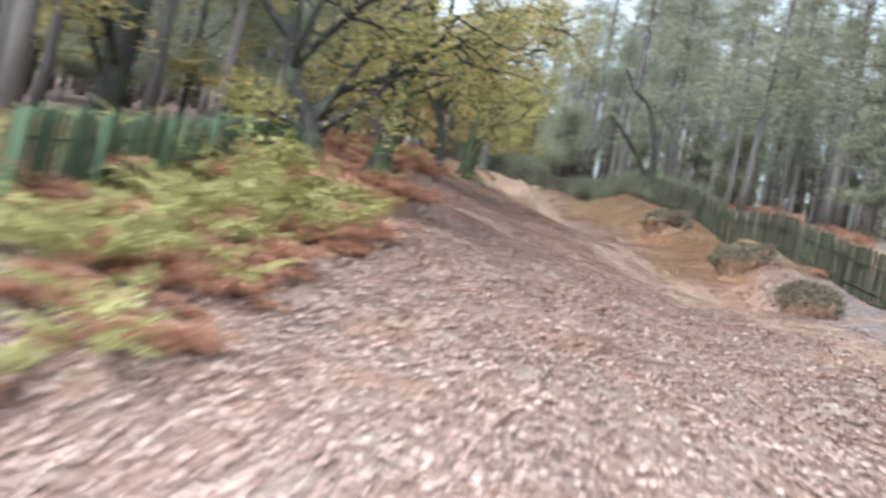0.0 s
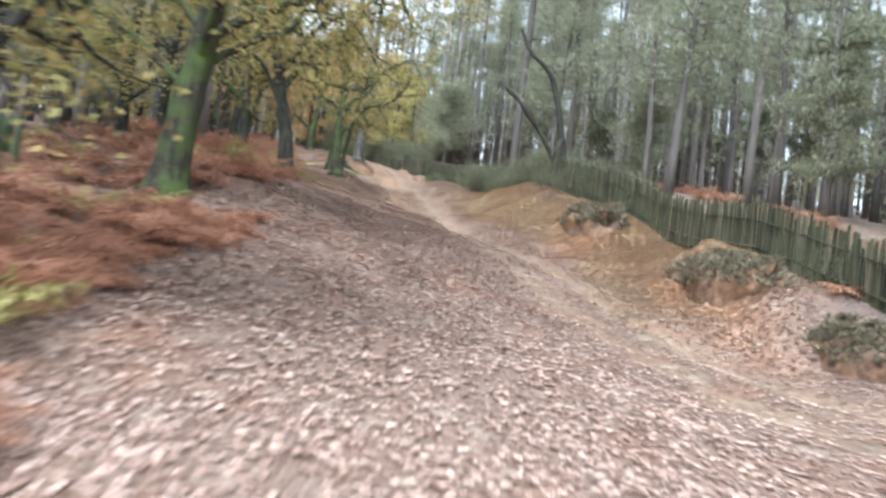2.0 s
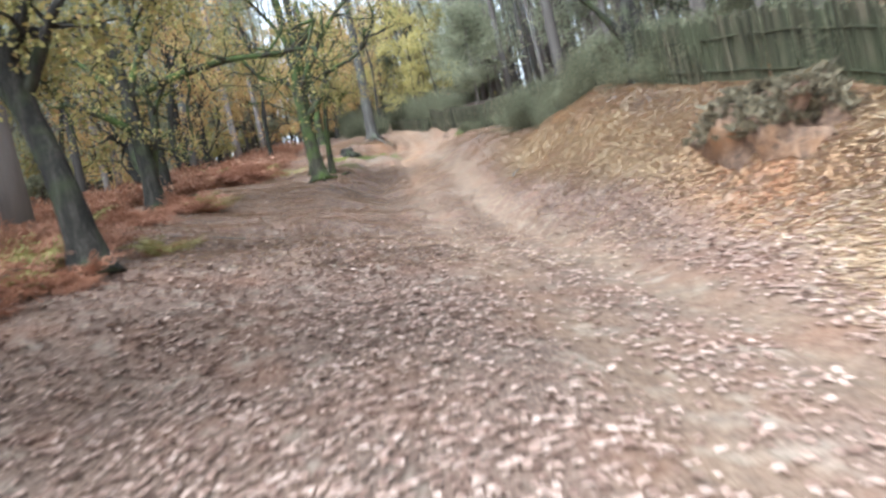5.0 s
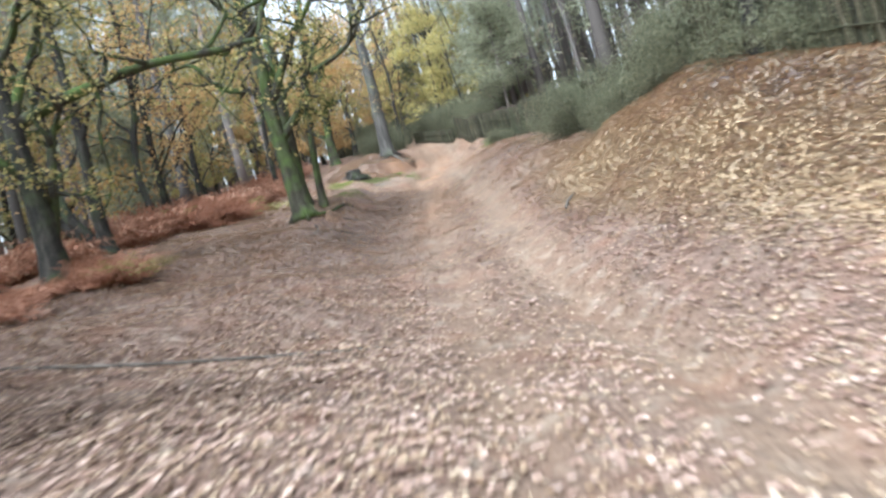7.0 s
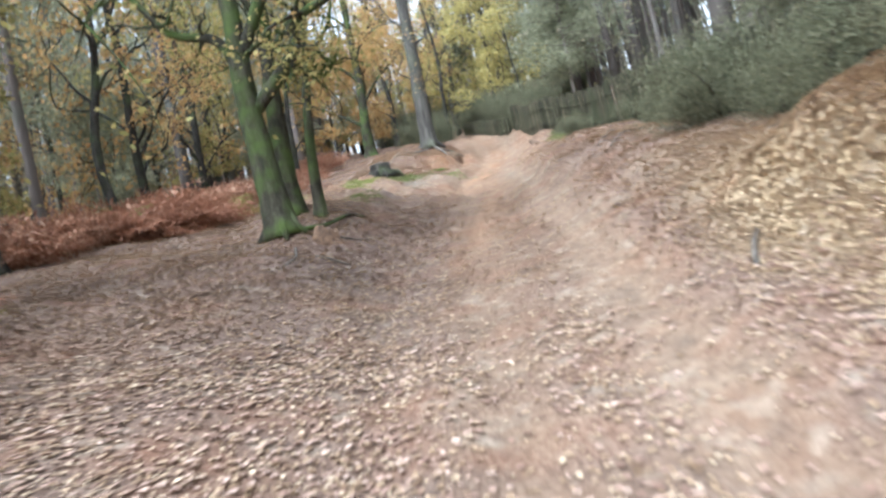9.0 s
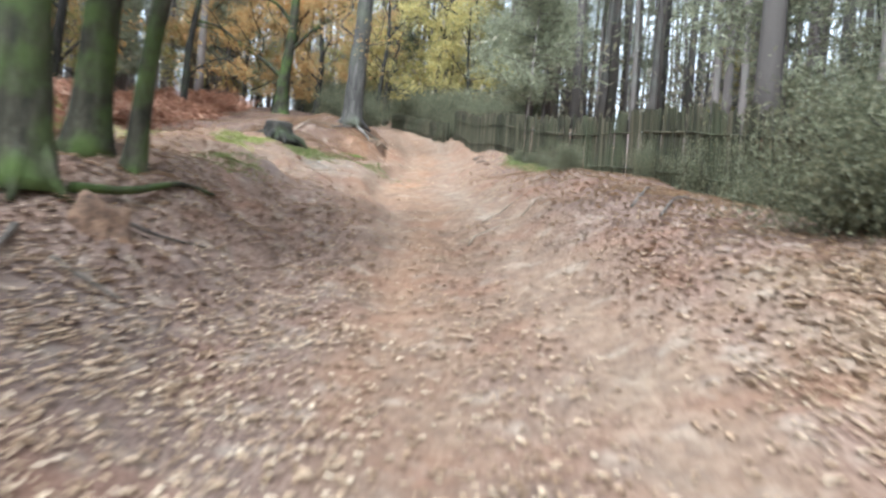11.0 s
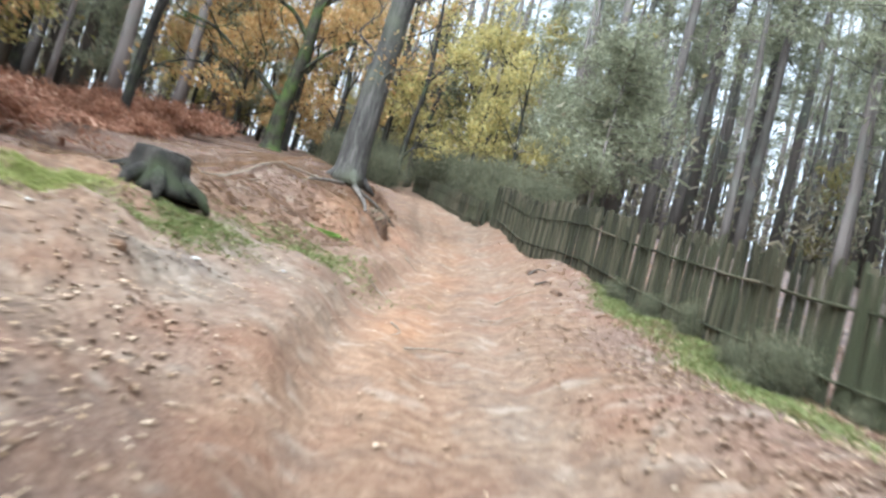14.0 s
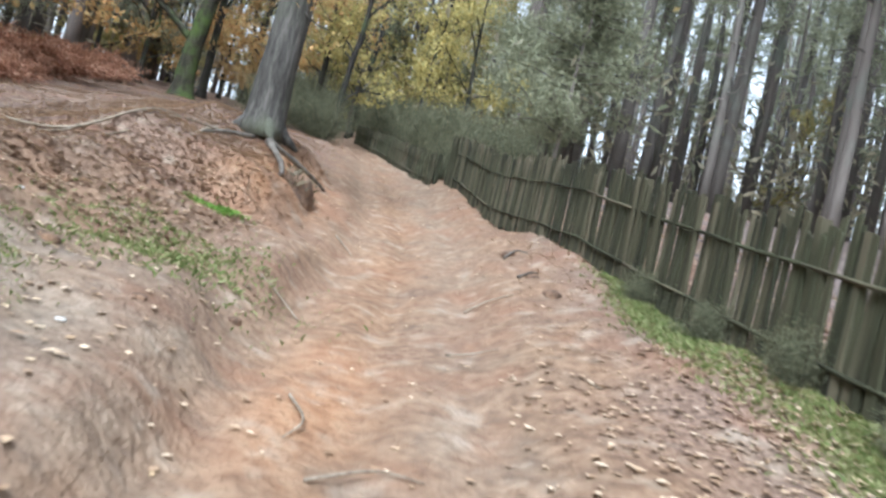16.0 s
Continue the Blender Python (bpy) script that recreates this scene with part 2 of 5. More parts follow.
RISE[-6] = [0.25, 0.24, 0.36, 0.69, 1.03, 1.1, 1.27, 1.34, 0.98, 1.05, 0.76, 0.82, 0.65, 0.99, 0.6, 0.46]
RISE[-4] = [0.22, 0.18, 0.2, 0.54, 0.71, 0.67, 0.91, 0.92, 0.7, 0.79, 0.83, 0.94, 0.89, 1.3, 0.57, 0.45]
RISE[-2] = [0, -0.03, -0.13, 0.18, 0.34, 0.45, 0.41, 0.35, -0.01, -0.16, 0.27, 0.28, 0.29, 0.4, 0.37, 0.27]
RISE[2] = [-0.04, -0.09, -0.2, -0.37, -0.3, -0.19, 0.3, 0.94, 0.29, 0.67, 0.93, 0.46, 0.83, 0.83, 0.6, 0.37]
RISE[4] = [0.12, 0.05, 0.06, -0.07, -0.43, 0.29, 1.05, 2.14, 1.75, 0.84, 0.84, 0.59, 1.17, 1.05, 0.72, 0.5]
RISE[6] = [0.24, 0.16, 0.13, -0.13, 0.15, 0.64, 1.26, 2.23, 2.01, 1.53, 1.27, 0.93, 1.14, 1.06, 0.77, 0.52]
RISE[9] = [0.47, 0.43, 0.55, 0.7, 0.87, 1.07, 1.55, 2.5, 2.33, 1.93, 1.65, 1.27, 1.29, 1.21, 0.92, 0.62]
RISE[60] = [1.4, 1.39, 1.36, 1.33, 1.34, 1.37, 1.4, 1.93, 1.95, 1.96, 1.97, 1.48, 1.49, 1.5, 1.01, 1.01]
ALONG = np.linspace(-40, 120, 641)


def eased(values):
    row = np.interp(ALONG, STATION, values)
    bell = np.exp(-np.linspace(-2, 2, 21) ** 2)
    return np.convolve(np.pad(row, 10, mode="edge"), bell / bell.sum(), mode="valid")


# the wheel-worn line swings off to the side at the bottom of the slope
WORN = np.interp(ALONG, [-40, 8, 14, 19, 24, 31, 35, 38.5, 43, 50, 120], [8.5, 7.0, 5.2, 4.0, 2.6, 1.2, 0.6, 0.05, -0.7, -1.6, -1.6])
MIDDLE_ROW, LEVEL_ROW = eased(MIDDLE), eased(LEVEL)
WORN_ROW = np.convolve(np.pad(WORN, 10, mode="edge"), np.ones(21) / 21, mode="valid")
RISE_ROWS = [eased(RISE[a]) if a else np.zeros(len(ALONG)) for a in ACROSS]


def ripple(x, y, size, seed):
    """Smooth waves of about that size, between -1 and 1."""
    total = 0
    for k in range(5):
        turn = seed * 1.7 + k * 2.399
        total = total + np.sin((x * np.cos(turn) + y * np.sin(turn)) * 6.283 / (size * (0.7 + 0.17 * k)) + seed * 3.1 + k * 1.3)
    return total / 3.2


def middle(y):
    return np.interp(y, ALONG, MIDDLE_ROW)


def worn(y):
    """Where the wheels have worn the ground most."""
    line = np.interp(y, ALONG, WORN_ROW)
    return line + (middle(y) - line) * np.clip((np.asarray(y, float) - 42) / 6, 0, 1)


def land(x, y):
    """The ground's height; x and y may be arrays."""
    x, y = np.asarray(x, float), np.asarray(y, float)
    off = x - np.interp(y, ALONG, MIDDLE_ROW)
    rises = [np.interp(y, ALONG, row) for row in RISE_ROWS]
    z = np.interp(y, ALONG, LEVEL_ROW)
    rise = np.zeros_like(off)
    for i in range(len(ACROSS) - 1):
        a, b = ACROSS[i], ACROSS[i + 1]
        u = np.clip((off - a) / (b - a), 0, 1)
        inside = (off >= a) & (off < b) if i else off < b
        if i == len(ACROSS) - 2:
            inside = off >= a
        rise = np.where(inside, rises[i] + (rises[i + 1] - rises[i]) * u, rise)
    near = np.clip(1 - np.abs(off) / 3.0, 0, 1)
    deep = 0.07 + 0.07 * np.clip((y - 46) / 8, 0, 1)
    lane = x - worn(y)
    rut = -deep * (np.exp(-((lane - 0.75) / 0.26) ** 2) + np.exp(-((lane + 0.75) / 0.26) ** 2)) + 0.25 * deep * (np.exp(-((lane + 1.2) / 0.2) ** 2) + np.exp(-((lane - 1.2) / 0.2) ** 2))
    rut = rut * (0.72 + 0.3 * ripple(x, y, 1.7, 14) + 0.2 * ripple(x, y, 0.5, 15))
    rough = 0.10 * ripple(x, y, 4.5, 1) * (1 - 0.7 * near) + 0.03 * ripple(x, y, 1.3, 2) + 0.009 * ripple(x, y, 0.45, 3) + 0.004 * ripple(x, y, 0.21, 13)
    verge = np.clip((-off - 1.2) / 1.0, 0, 1) * np.clip((7 + off) / 2, 0, 1) * np.clip((y - 44) / 4, 0, 1) * np.clip((66 - y) / 4, 0, 1)
    rough = rough + verge * (0.07 * ripple(x, y, 1.1, 9) + 0.045 * ripple(x, y, 0.5, 10))
    # broken, near-upright edges where the banks have been cut
    for edge, steep, high, y0, y1 in ((-1.85, 0.11, 0.5, 63.6, 70.0), (-2.75, 0.1, 0.17, 46.0, 54.0), (-1.2, 0.07, 0.17, 54.5, 64.0), (2.75, 0.16, -0.3, 38.0, 44.5), (2.35, 0.14, -0.34, 29.5, 34.5), (4.1, 0.16, -0.6, 20.0, 28.0)):
        line = edge + 0.22 * ripple(x, y, 1.9, 11) + 0.1 * ripple(x, y, 0.6, 12)
        here = np.clip((y - y0) / 0.8, 0, 1) * np.clip((y1 - y) / 0.8, 0, 1)
        step = 1 / (1 + np.exp(np.clip(-(off - line) / steep * np.sign(edge), -40, 40)))
        fade = np.clip(1 - (np.abs(off) - abs(edge) - 0.5) / 2.5, 0, 1)
        rough = rough + abs(high) * here * step * fade
    far = np.clip((np.abs(off) - 12) / 30, 0, 1)
    return z + rise + rut + rough + far * 0.5 * ripple(x, y, 19, 4)

# ---- building helpers ----
rng = np.random.default_rng(7)


def mesh_of(name, verts, faces, mat, smooth=True):
    me = bpy.data.meshes.new(name)
    me.from_pydata([tuple(v) for v in verts], [], faces)
    me.materials.append(mat)
    if smooth:
        me.polygons.foreach_set("use_smooth", [True] * len(me.polygons))
    me.update()
    return me


def part(name, me, parent, label=""):
    ob = new(name, me)
    ob.parent = parent
    return tagged(ob, label)


class Wood:
    """Collects tapered, slightly knotted tubes into one mesh."""

    def __init__(self):
        self.v, self.f = [], []

    def tube(self, pts, radii, sides=8, knots=0.08):
        pts = [Vector(p) for p in pts]
        start = len(self.v)
        side = None
        for i, p in enumerate(pts):
            d = (pts[min(i + 1, len(pts) - 1)] - pts[max(i - 1, 0)]).normalized()
            if side is None:
                side = d.cross(Vector((0.3, 1, 0.1))).normalized()
            side = (side - d * side.dot(d)).normalized()
            other = d.cross(side)
            for k in range(sides):
                a = 6.2832 * k / sides
                r = radii[i] * (1 + knots * rng.uniform(-1, 1))
                self.v.append(p + side * (r * math.cos(a)) + other * (r * math.sin(a)))
        for i in range(len(pts) - 1):
            for k in range(sides):
                a, b = start + i * sides + k, start + i * sides + (k + 1) % sides
                self.f.append((a, b, b + sides, a + sides))
        self.f.append(tuple(range(start + sides - 1, start - 1, -1)))
        end = start + (len(pts) - 1) * sides
        self.f.append(tuple(range(end, end + sides)))

    def mesh(self, name, mat):
        return mesh_of(name, self.v, self.f, mat)


def smooth_line(pts, steps=5):
    """A curve through the points, with a little wander left to the caller."""
    pts = [Vector(p) for p in pts]
    if len(pts) < 3:
        return [pts[0].lerp(pts[-1], i / steps) for i in range(steps + 1)]
    out = []
    for i in range(len(pts) - 1):
        a, b, c, d = pts[max(i - 1, 0)], pts[i], pts[i + 1], pts[min(i + 2, len(pts) - 1)]
        for k in range(steps):
            u = k / steps
            out.append(0.5 * ((2 * b) + (c - a) * u + (2 * a - 5 * b + 4 * c - d) * u * u + (3 * b - a - 3 * c + d) * u ** 3))
    return out + [pts[-1]]


def wander(start, heading, length, steps, twist, lift=0.0):
    """A crooked line that sets off along heading."""
    p, d = Vector(start), Vector(heading).normalized()
    out = [p.copy()]
    for _ in range(steps):
        d = (d + Vector(rng.normal(0, twist, 3)) + Vector((0, 0, lift))).normalized()
        p = p + d * (length / steps)
        out.append(p.copy())
    return out


def leaves_mesh(name, centres, size, mat, flat=0.0, wide=0.32, curled=0.3):
    """One folded, pointed leaf of four corners at every centre. flat: how far the leaves lie level; size: metres, varied."""
    n = len(centres)
    c = np.asarray(centres, float)
    up = rng.normal(0, 1, (n, 3)) * (1 - flat) + np.array([0, 0, 1.0]) * flat * 1.6
    up /= np.linalg.norm(up, axis=1)[:, None]
    ahead = rng.normal(0, 1, (n, 3))
    ahead -= up * (ahead * up).sum(1)[:, None]
    ahead /= np.linalg.norm(ahead, axis=1)[:, None]
    side = np.cross(up, ahead)
    s = size * rng.uniform(0.6, 1.3, n)[:, None]
    curl = s * rng.uniform(-0.05, curled, n)[:, None]
    v = np.empty((n, 4, 3))
    v[:, 0] = c - ahead * s * 0.5
    v[:, 1] = c + side * s * wide + up * curl
    v[:, 2] = c + ahead * s * 0.5 + up * curl * 0.6
    v[:, 3] = c - side * s * wide + up * curl
    i = np.arange(n) * 4
    tris = np.stack([i, i + 1, i + 2, i, i + 2, i + 3], 1).reshape(-1)
    me = bpy.data.meshes.new(name)
    me.vertices.add(n * 4)
    me.vertices.foreach_set("co", v.reshape(-1))
    me.loops.add(n * 6)
    me.loops.foreach_set("vertex_index", tris)
    me.polygons.add(n * 2)
    me.polygons.foreach_set("loop_start", np.arange(n * 2) * 3)
    me.polygons.foreach_set("loop_total", np.full(n * 2, 3))
    me.materials.append(mat)
    me.update(calc_edges=True)
    return me


def blades_mesh(name, roots, tall, mat):
    """Thin bent blades of grass standing on the given roots."""
    n = len(roots)
    a = rng.uniform(0, 6.283, n)
    h = tall * rng.uniform(0.5, 1.3, n)
    side = np.stack([np.cos(a), np.sin(a), np.zeros(n)], 1) * (0.0015 + 0.012 * h)[:, None]
    lean = np.stack([rng.normal(0, 0.45, n), rng.normal(0, 0.45, n), np.ones(n)], 1) * h[:, None]
    droop = np.stack([rng.normal(0, 0.5, n), rng.normal(0, 0.5, n), np.zeros(n)], 1) * h[:, None]
    r = np.asarray(roots, float)
    v = np.stack([r - side, r + side, r + lean * 0.6 + side * 0.8, r + lean + droop], 1).reshape(-1, 3)
    i = np.arange(n) * 4
    f = np.concatenate([np.stack([i, i + 1, i + 2], 1), np.stack([i, i + 2, i + 3], 1)])
    me = bpy.data.meshes.new(name)
    me.vertices.add(n * 4)
    me.vertices.foreach_set("co", v.reshape(-1))
    me.loops.add(n * 6)
    me.loops.foreach_set("vertex_index", f.reshape(-1))
    me.polygons.add(n * 2)
    me.polygons.foreach_set("loop_start", np.arange(n * 2) * 3)
    me.polygons.foreach_set("loop_total", np.full(n * 2, 3))
    me.materials.append(mat)
    me.update(calc_edges=True)
    return me


def seat(x, y, sink=0.05):
    return float(land(x, y)) - sink


# ---- the ground, one sheet out to the horizon ----
def spaced(near, step, ratio, far):
    out, p, s = [], near, step
    while p < far:
        s *= ratio
        p += s
        out.append(p)
    return out


def build_ground():
    xs = np.concatenate([-np.array(spaced(11, 0.2, 1.12, 900))[::-1], np.arange(-11, 9.01, 0.125), np.array(spaced(9, 0.2, 1.12, 900))])
    ys = np.concatenate([-np.array(spaced(2, 0.2, 1.13, 900))[::-1], np.arange(-2, 84.01, 0.14), 84 + np.array(spaced(0, 0.2, 1.12, 900))])
    gx, gy = np.meshgrid(xs, ys)
    # the sheet follows the track's bends
    near = np.clip(1 - (np.abs(gx) - 11) / 40, 0, 1)
    px = gx + middle(np.clip(gy, -40, 120)) * near
    gz = land(px, gy)
    beyond = np.clip(gy - 120, 0, 200) * 0.02
    gz = gz + beyond
    n, m = gx.shape
    me = bpy.data.meshes.new("ground")
    me.vertices.add(n * m)
    me.vertices.foreach_set("co", np.stack([px, gy, gz], 2).reshape(-1))
    a = (np.arange(n - 1)[:, None] * m + np.arange(m - 1)[None, :]).reshape(-1)
    quads = np.stack([a, a + 1, a + m + 1, a + m], 1).reshape(-1)
    k = len(a)
    me.loops.add(k * 4)
    me.loops.foreach_set("vertex_index", quads)
    me.polygons.add(k)
    me.polygons.foreach_set("loop_start", np.arange(k) * 4)
    me.polygons.foreach_set("loop_total", np.full(k, 4))
    me.polygons.foreach_set("use_smooth", np.ones(k, bool))
    layers = ground_layers(px, gy)
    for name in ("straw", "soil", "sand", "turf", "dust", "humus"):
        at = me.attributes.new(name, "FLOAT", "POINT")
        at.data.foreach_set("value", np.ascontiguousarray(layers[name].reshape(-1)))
    me.materials.append(ground_material())
    me.update(calc_edges=True)
    ob = new("ground", me)
    return tagged(ob, "sandy forest track strewn with fallen leaves", "ground", kind="structure")


def bump_at(x, y, cx, cy, rx, ry):
    return np.exp(-(((x - cx) / rx) ** 2 + ((y - cy) / ry) ** 2))


def ground_layers(x, y):
    """Where bare earth, orange sand, straw-coloured litter and turf show, from 0 to 1."""
    off = x - middle(np.clip(y, -40, 120))
    wave = 0.35 * ripple(x, y, 1.6, 5) + 0.25 * ripple(x, y, 0.6, 6)
    # tyre-worn strips low down, a wide bare track above
    lane = x - worn(np.clip(y, -40, 120))
    tyre = np.exp(-((lane - 0.7) / 0.55) ** 2) * 0.8 + np.exp(-((lane + 0.7) / 0.55) ** 2) * 0.7
    bare = np.exp(-(off / np.clip(1.4 + (y - 50) * 0.08, 1.4, 2.0)) ** 4)
    upper = np.clip((y - 40) / 14, 0, 1)
    soil = np.clip(tyre * (1 - upper) + bare * upper + wave * 0.5 - 0.1, 0, 1)
    soil = np.maximum(soil, np.clip(bump_at(x, y, -6, 57, 2.2, 6) * 1.2 + wave * 0.4, 0, 0.85))
    sand = 0.9 * bump_at(x, y, 4.2, 30.8, 0.8, 2.6) + 0.9 * bump_at(x, y, 5.2, 24.2, 0.7, 3.2) + 0.9 * bump_at(x, y, -5.25, 66.2, 0.6, 2.6)
    sand = sand + 0.7 * bump_at(x, y, -3.25, 59.0, 0.35, 1.3) + 0.3 * bump_at(x, y, -2.1, 49, 0.25, 4) + 0.15 * bump_at(x, y, -3.4, 56, 0.3, 3)
    sand = sand + 0.24 * np.exp(-((lane + 0.35) / 0.75) ** 2) * np.clip((y - 51) / 4, 0, 1) * np.clip((72 - y) / 4, 0, 1) * (0.6 + 0.6 * ripple(x, y, 3.1, 18))
    sand = np.clip(sand * (1.1 + wave), 0, 1)
    bank = np.clip((off - 1.3) / 0.8, 0, 1) * np.clip((y - 22) / 5, 0, 1) * np.clip((48 - y) / 6, 0, 1)
    straw = np.clip(bank * 1.1 + wave * 0.3, 0, 1) * (bank > 0.02)
    turf = 0.9 * bump_at(x, y, -6.25, 56.2, 0.28, 1.3) + 0.45 * bump_at(x, y, -0.45, 60.5, 0.3, 3.0) + 0.4 * bump_at(x, y, 0.1, 56, 0.35, 1.6) + 0.15 * bump_at(x, y, -4.95, 51.8, 0.45, 0.8) + 0.3 * bump_at(x, y, -5.3, 57.6, 0.5, 1.0)
    turf = np.clip(turf * (1.0 + wave * 1.2) - 0.12, 0, 1)
    dust = (np.exp(-((lane - 0.6) / 0.5) ** 2) * 0.55 + np.exp(-((lane + 0.75) / 0.4) ** 2) * 0.35) * (0.5 + 0.1 * np.clip((y - 48) / 6, 0, 1)) + 0.5 * bump_at(x, y, -5.0, 56.5, 0.7, 4.5) + 0.5 * bump_at(x, y, -4.4, 57.0, 0.6, 2.0)
    dust = np.clip(dust * (0.9 + 1.3 * wave), 0, 1)
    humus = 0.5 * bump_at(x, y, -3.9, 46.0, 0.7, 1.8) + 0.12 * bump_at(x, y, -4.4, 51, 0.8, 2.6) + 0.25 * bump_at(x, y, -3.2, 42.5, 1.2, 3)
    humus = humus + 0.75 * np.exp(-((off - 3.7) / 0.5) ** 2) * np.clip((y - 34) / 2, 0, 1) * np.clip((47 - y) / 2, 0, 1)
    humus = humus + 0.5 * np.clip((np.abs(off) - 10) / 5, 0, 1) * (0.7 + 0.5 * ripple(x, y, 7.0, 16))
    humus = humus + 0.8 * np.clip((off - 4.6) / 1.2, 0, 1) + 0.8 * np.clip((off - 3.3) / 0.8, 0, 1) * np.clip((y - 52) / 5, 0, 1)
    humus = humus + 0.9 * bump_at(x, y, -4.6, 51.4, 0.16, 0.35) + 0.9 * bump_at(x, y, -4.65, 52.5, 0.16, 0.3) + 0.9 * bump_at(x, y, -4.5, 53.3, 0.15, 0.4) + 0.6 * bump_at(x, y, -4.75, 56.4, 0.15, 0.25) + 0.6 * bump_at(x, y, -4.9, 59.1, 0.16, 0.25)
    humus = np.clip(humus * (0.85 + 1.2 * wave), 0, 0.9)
    return {"humus": humus, "dust": dust, "straw": straw, "soil": soil, "sand": sand, "turf": turf}


ground = build_ground()


# ---- fallen leaves ----
def litter(name, count, mat, size, label, x_of, y_of, keep):
    x, y = x_of(count), y_of(count)
    k = rng.uniform(0, 1, count) < keep(x, y)
    x, y = x[k], y[k]
    z = land(x, y) + rng.uniform(0.006, 0.024, len(x))
    ob = new(name, leaves_mesh(name, np.stack([x, y, z], 1), size, mat, flat=0.93, curled=0.16))
    return tagged(ob, label, "leaf litter", kind="stuff")


def along(a, b):
    return lambda n: rng.uniform(a, b, n)


def thin_on_track(x, y):
    off = x - middle(y)
    lane = x - worn(y)
    tyre = (np.exp(-((lane - 0.7) / 0.6) ** 2) + np.exp(-((lane + 0.7) / 0.6) ** 2) * 0.85) * 0.92
    bare = np.exp(-(off / np.clip(1.4 + (y - 50) * 0.1, 1.4, 2.1)) ** 4) * np.clip((y - 40) / 14, 0, 1) * 0.9
    clear = np.clip(bump_at(x, y, -6, 57, 2.2, 6) * 0.6, 0, 1)
    return np.clip(1 - np.maximum(np.maximum(tyre, bare), clear), 0.03, 1) * (0.75 + 0.35 * ripple(x, y, 2.2, 8))


def bank_leaves(x, y):
    off = x - middle(y)
    return np.clip((off - 1.2) / 1.4, 0, 1) * np.clip((47.5 - y) / 6, 0.12, 1) * np.clip((y - 20) / 9, 0.02, 1)


litter("fallen_leaves", 200000, LITTER, 0.092, "pinkish brown fallen oak leaves carpeting the track", along(-9, 6.5), along(3, 42), lambda x, y: thin_on_track(x, y) * np.clip(1.25 - np.abs(x - middle(y)) / 10, 0.2, 1) * (1 - 0.45 * np.clip((y - 28) / 8, 0, 1)))
litter("fallen_leaves", 170000, MIXED_LITTER, 0.07, "brown fallen leaves scattered over bare earth", along(-14, 3), along(40, 82), lambda x, y: np.clip(thin_on_track(x, y) * 0.8 - 0.05, 0.012, 1))
litter("fallen_leaves", 120000, MIXED_LITTER, 0.072, "brown and tan fallen leaves lying thickly on the banks", along(-9, 3), along(30, 60), lambda x, y: np.clip(thin_on_track(x, y) * 0.9, 0.03, 1) * ((y < 51.5) | (x - middle(y) > 0.9)))
litter("fallen_leaves", 26000, MIXED_LITTER, 0.075, "reddish and tan fallen leaves on the mound beside the track", along(-9.5, -4.3), along(60.5, 72), lambda x, y: np.clip(-(x - middle(y)) - 1.5, 0, 1) * (0.6 + 0.4 * ripple(x, y, 1.5, 17)))
litter("fallen_leaves", 26000, PALE_LITTER, 0.055, "pale fallen leaves catching the light on the verges", along(-12, 3), along(40, 80), lambda x, y: np.clip(np.abs(x - middle(y)) / 2.5 - 0.45, 0.01, 0.6))
litter("fallen_leaves", 70000, MIXED_LITTER, 0.085, "brown fallen oak leaves lying on the straw-coloured bank", along(-1, 8), along(20, 47), bank_leaves)
litter("fallen_leaves", 150000, PALE_LITTER, 0.078, "straw-coloured fallen leaves covering the bank", along(-1, 8), along(22, 52), bank_leaves)

# ---- trees ----
def spray(points, count, spread, rng_scale=1.0):
    """Leaf places in loose clusters round the given twig points."""
    base = np.array([tuple(p) for p in points])
    pick = base[rng.integers(0, len(base), count)]
    return pick + rng.normal(0, spread, (count, 3)) * np.array([1, 1, 0.55])


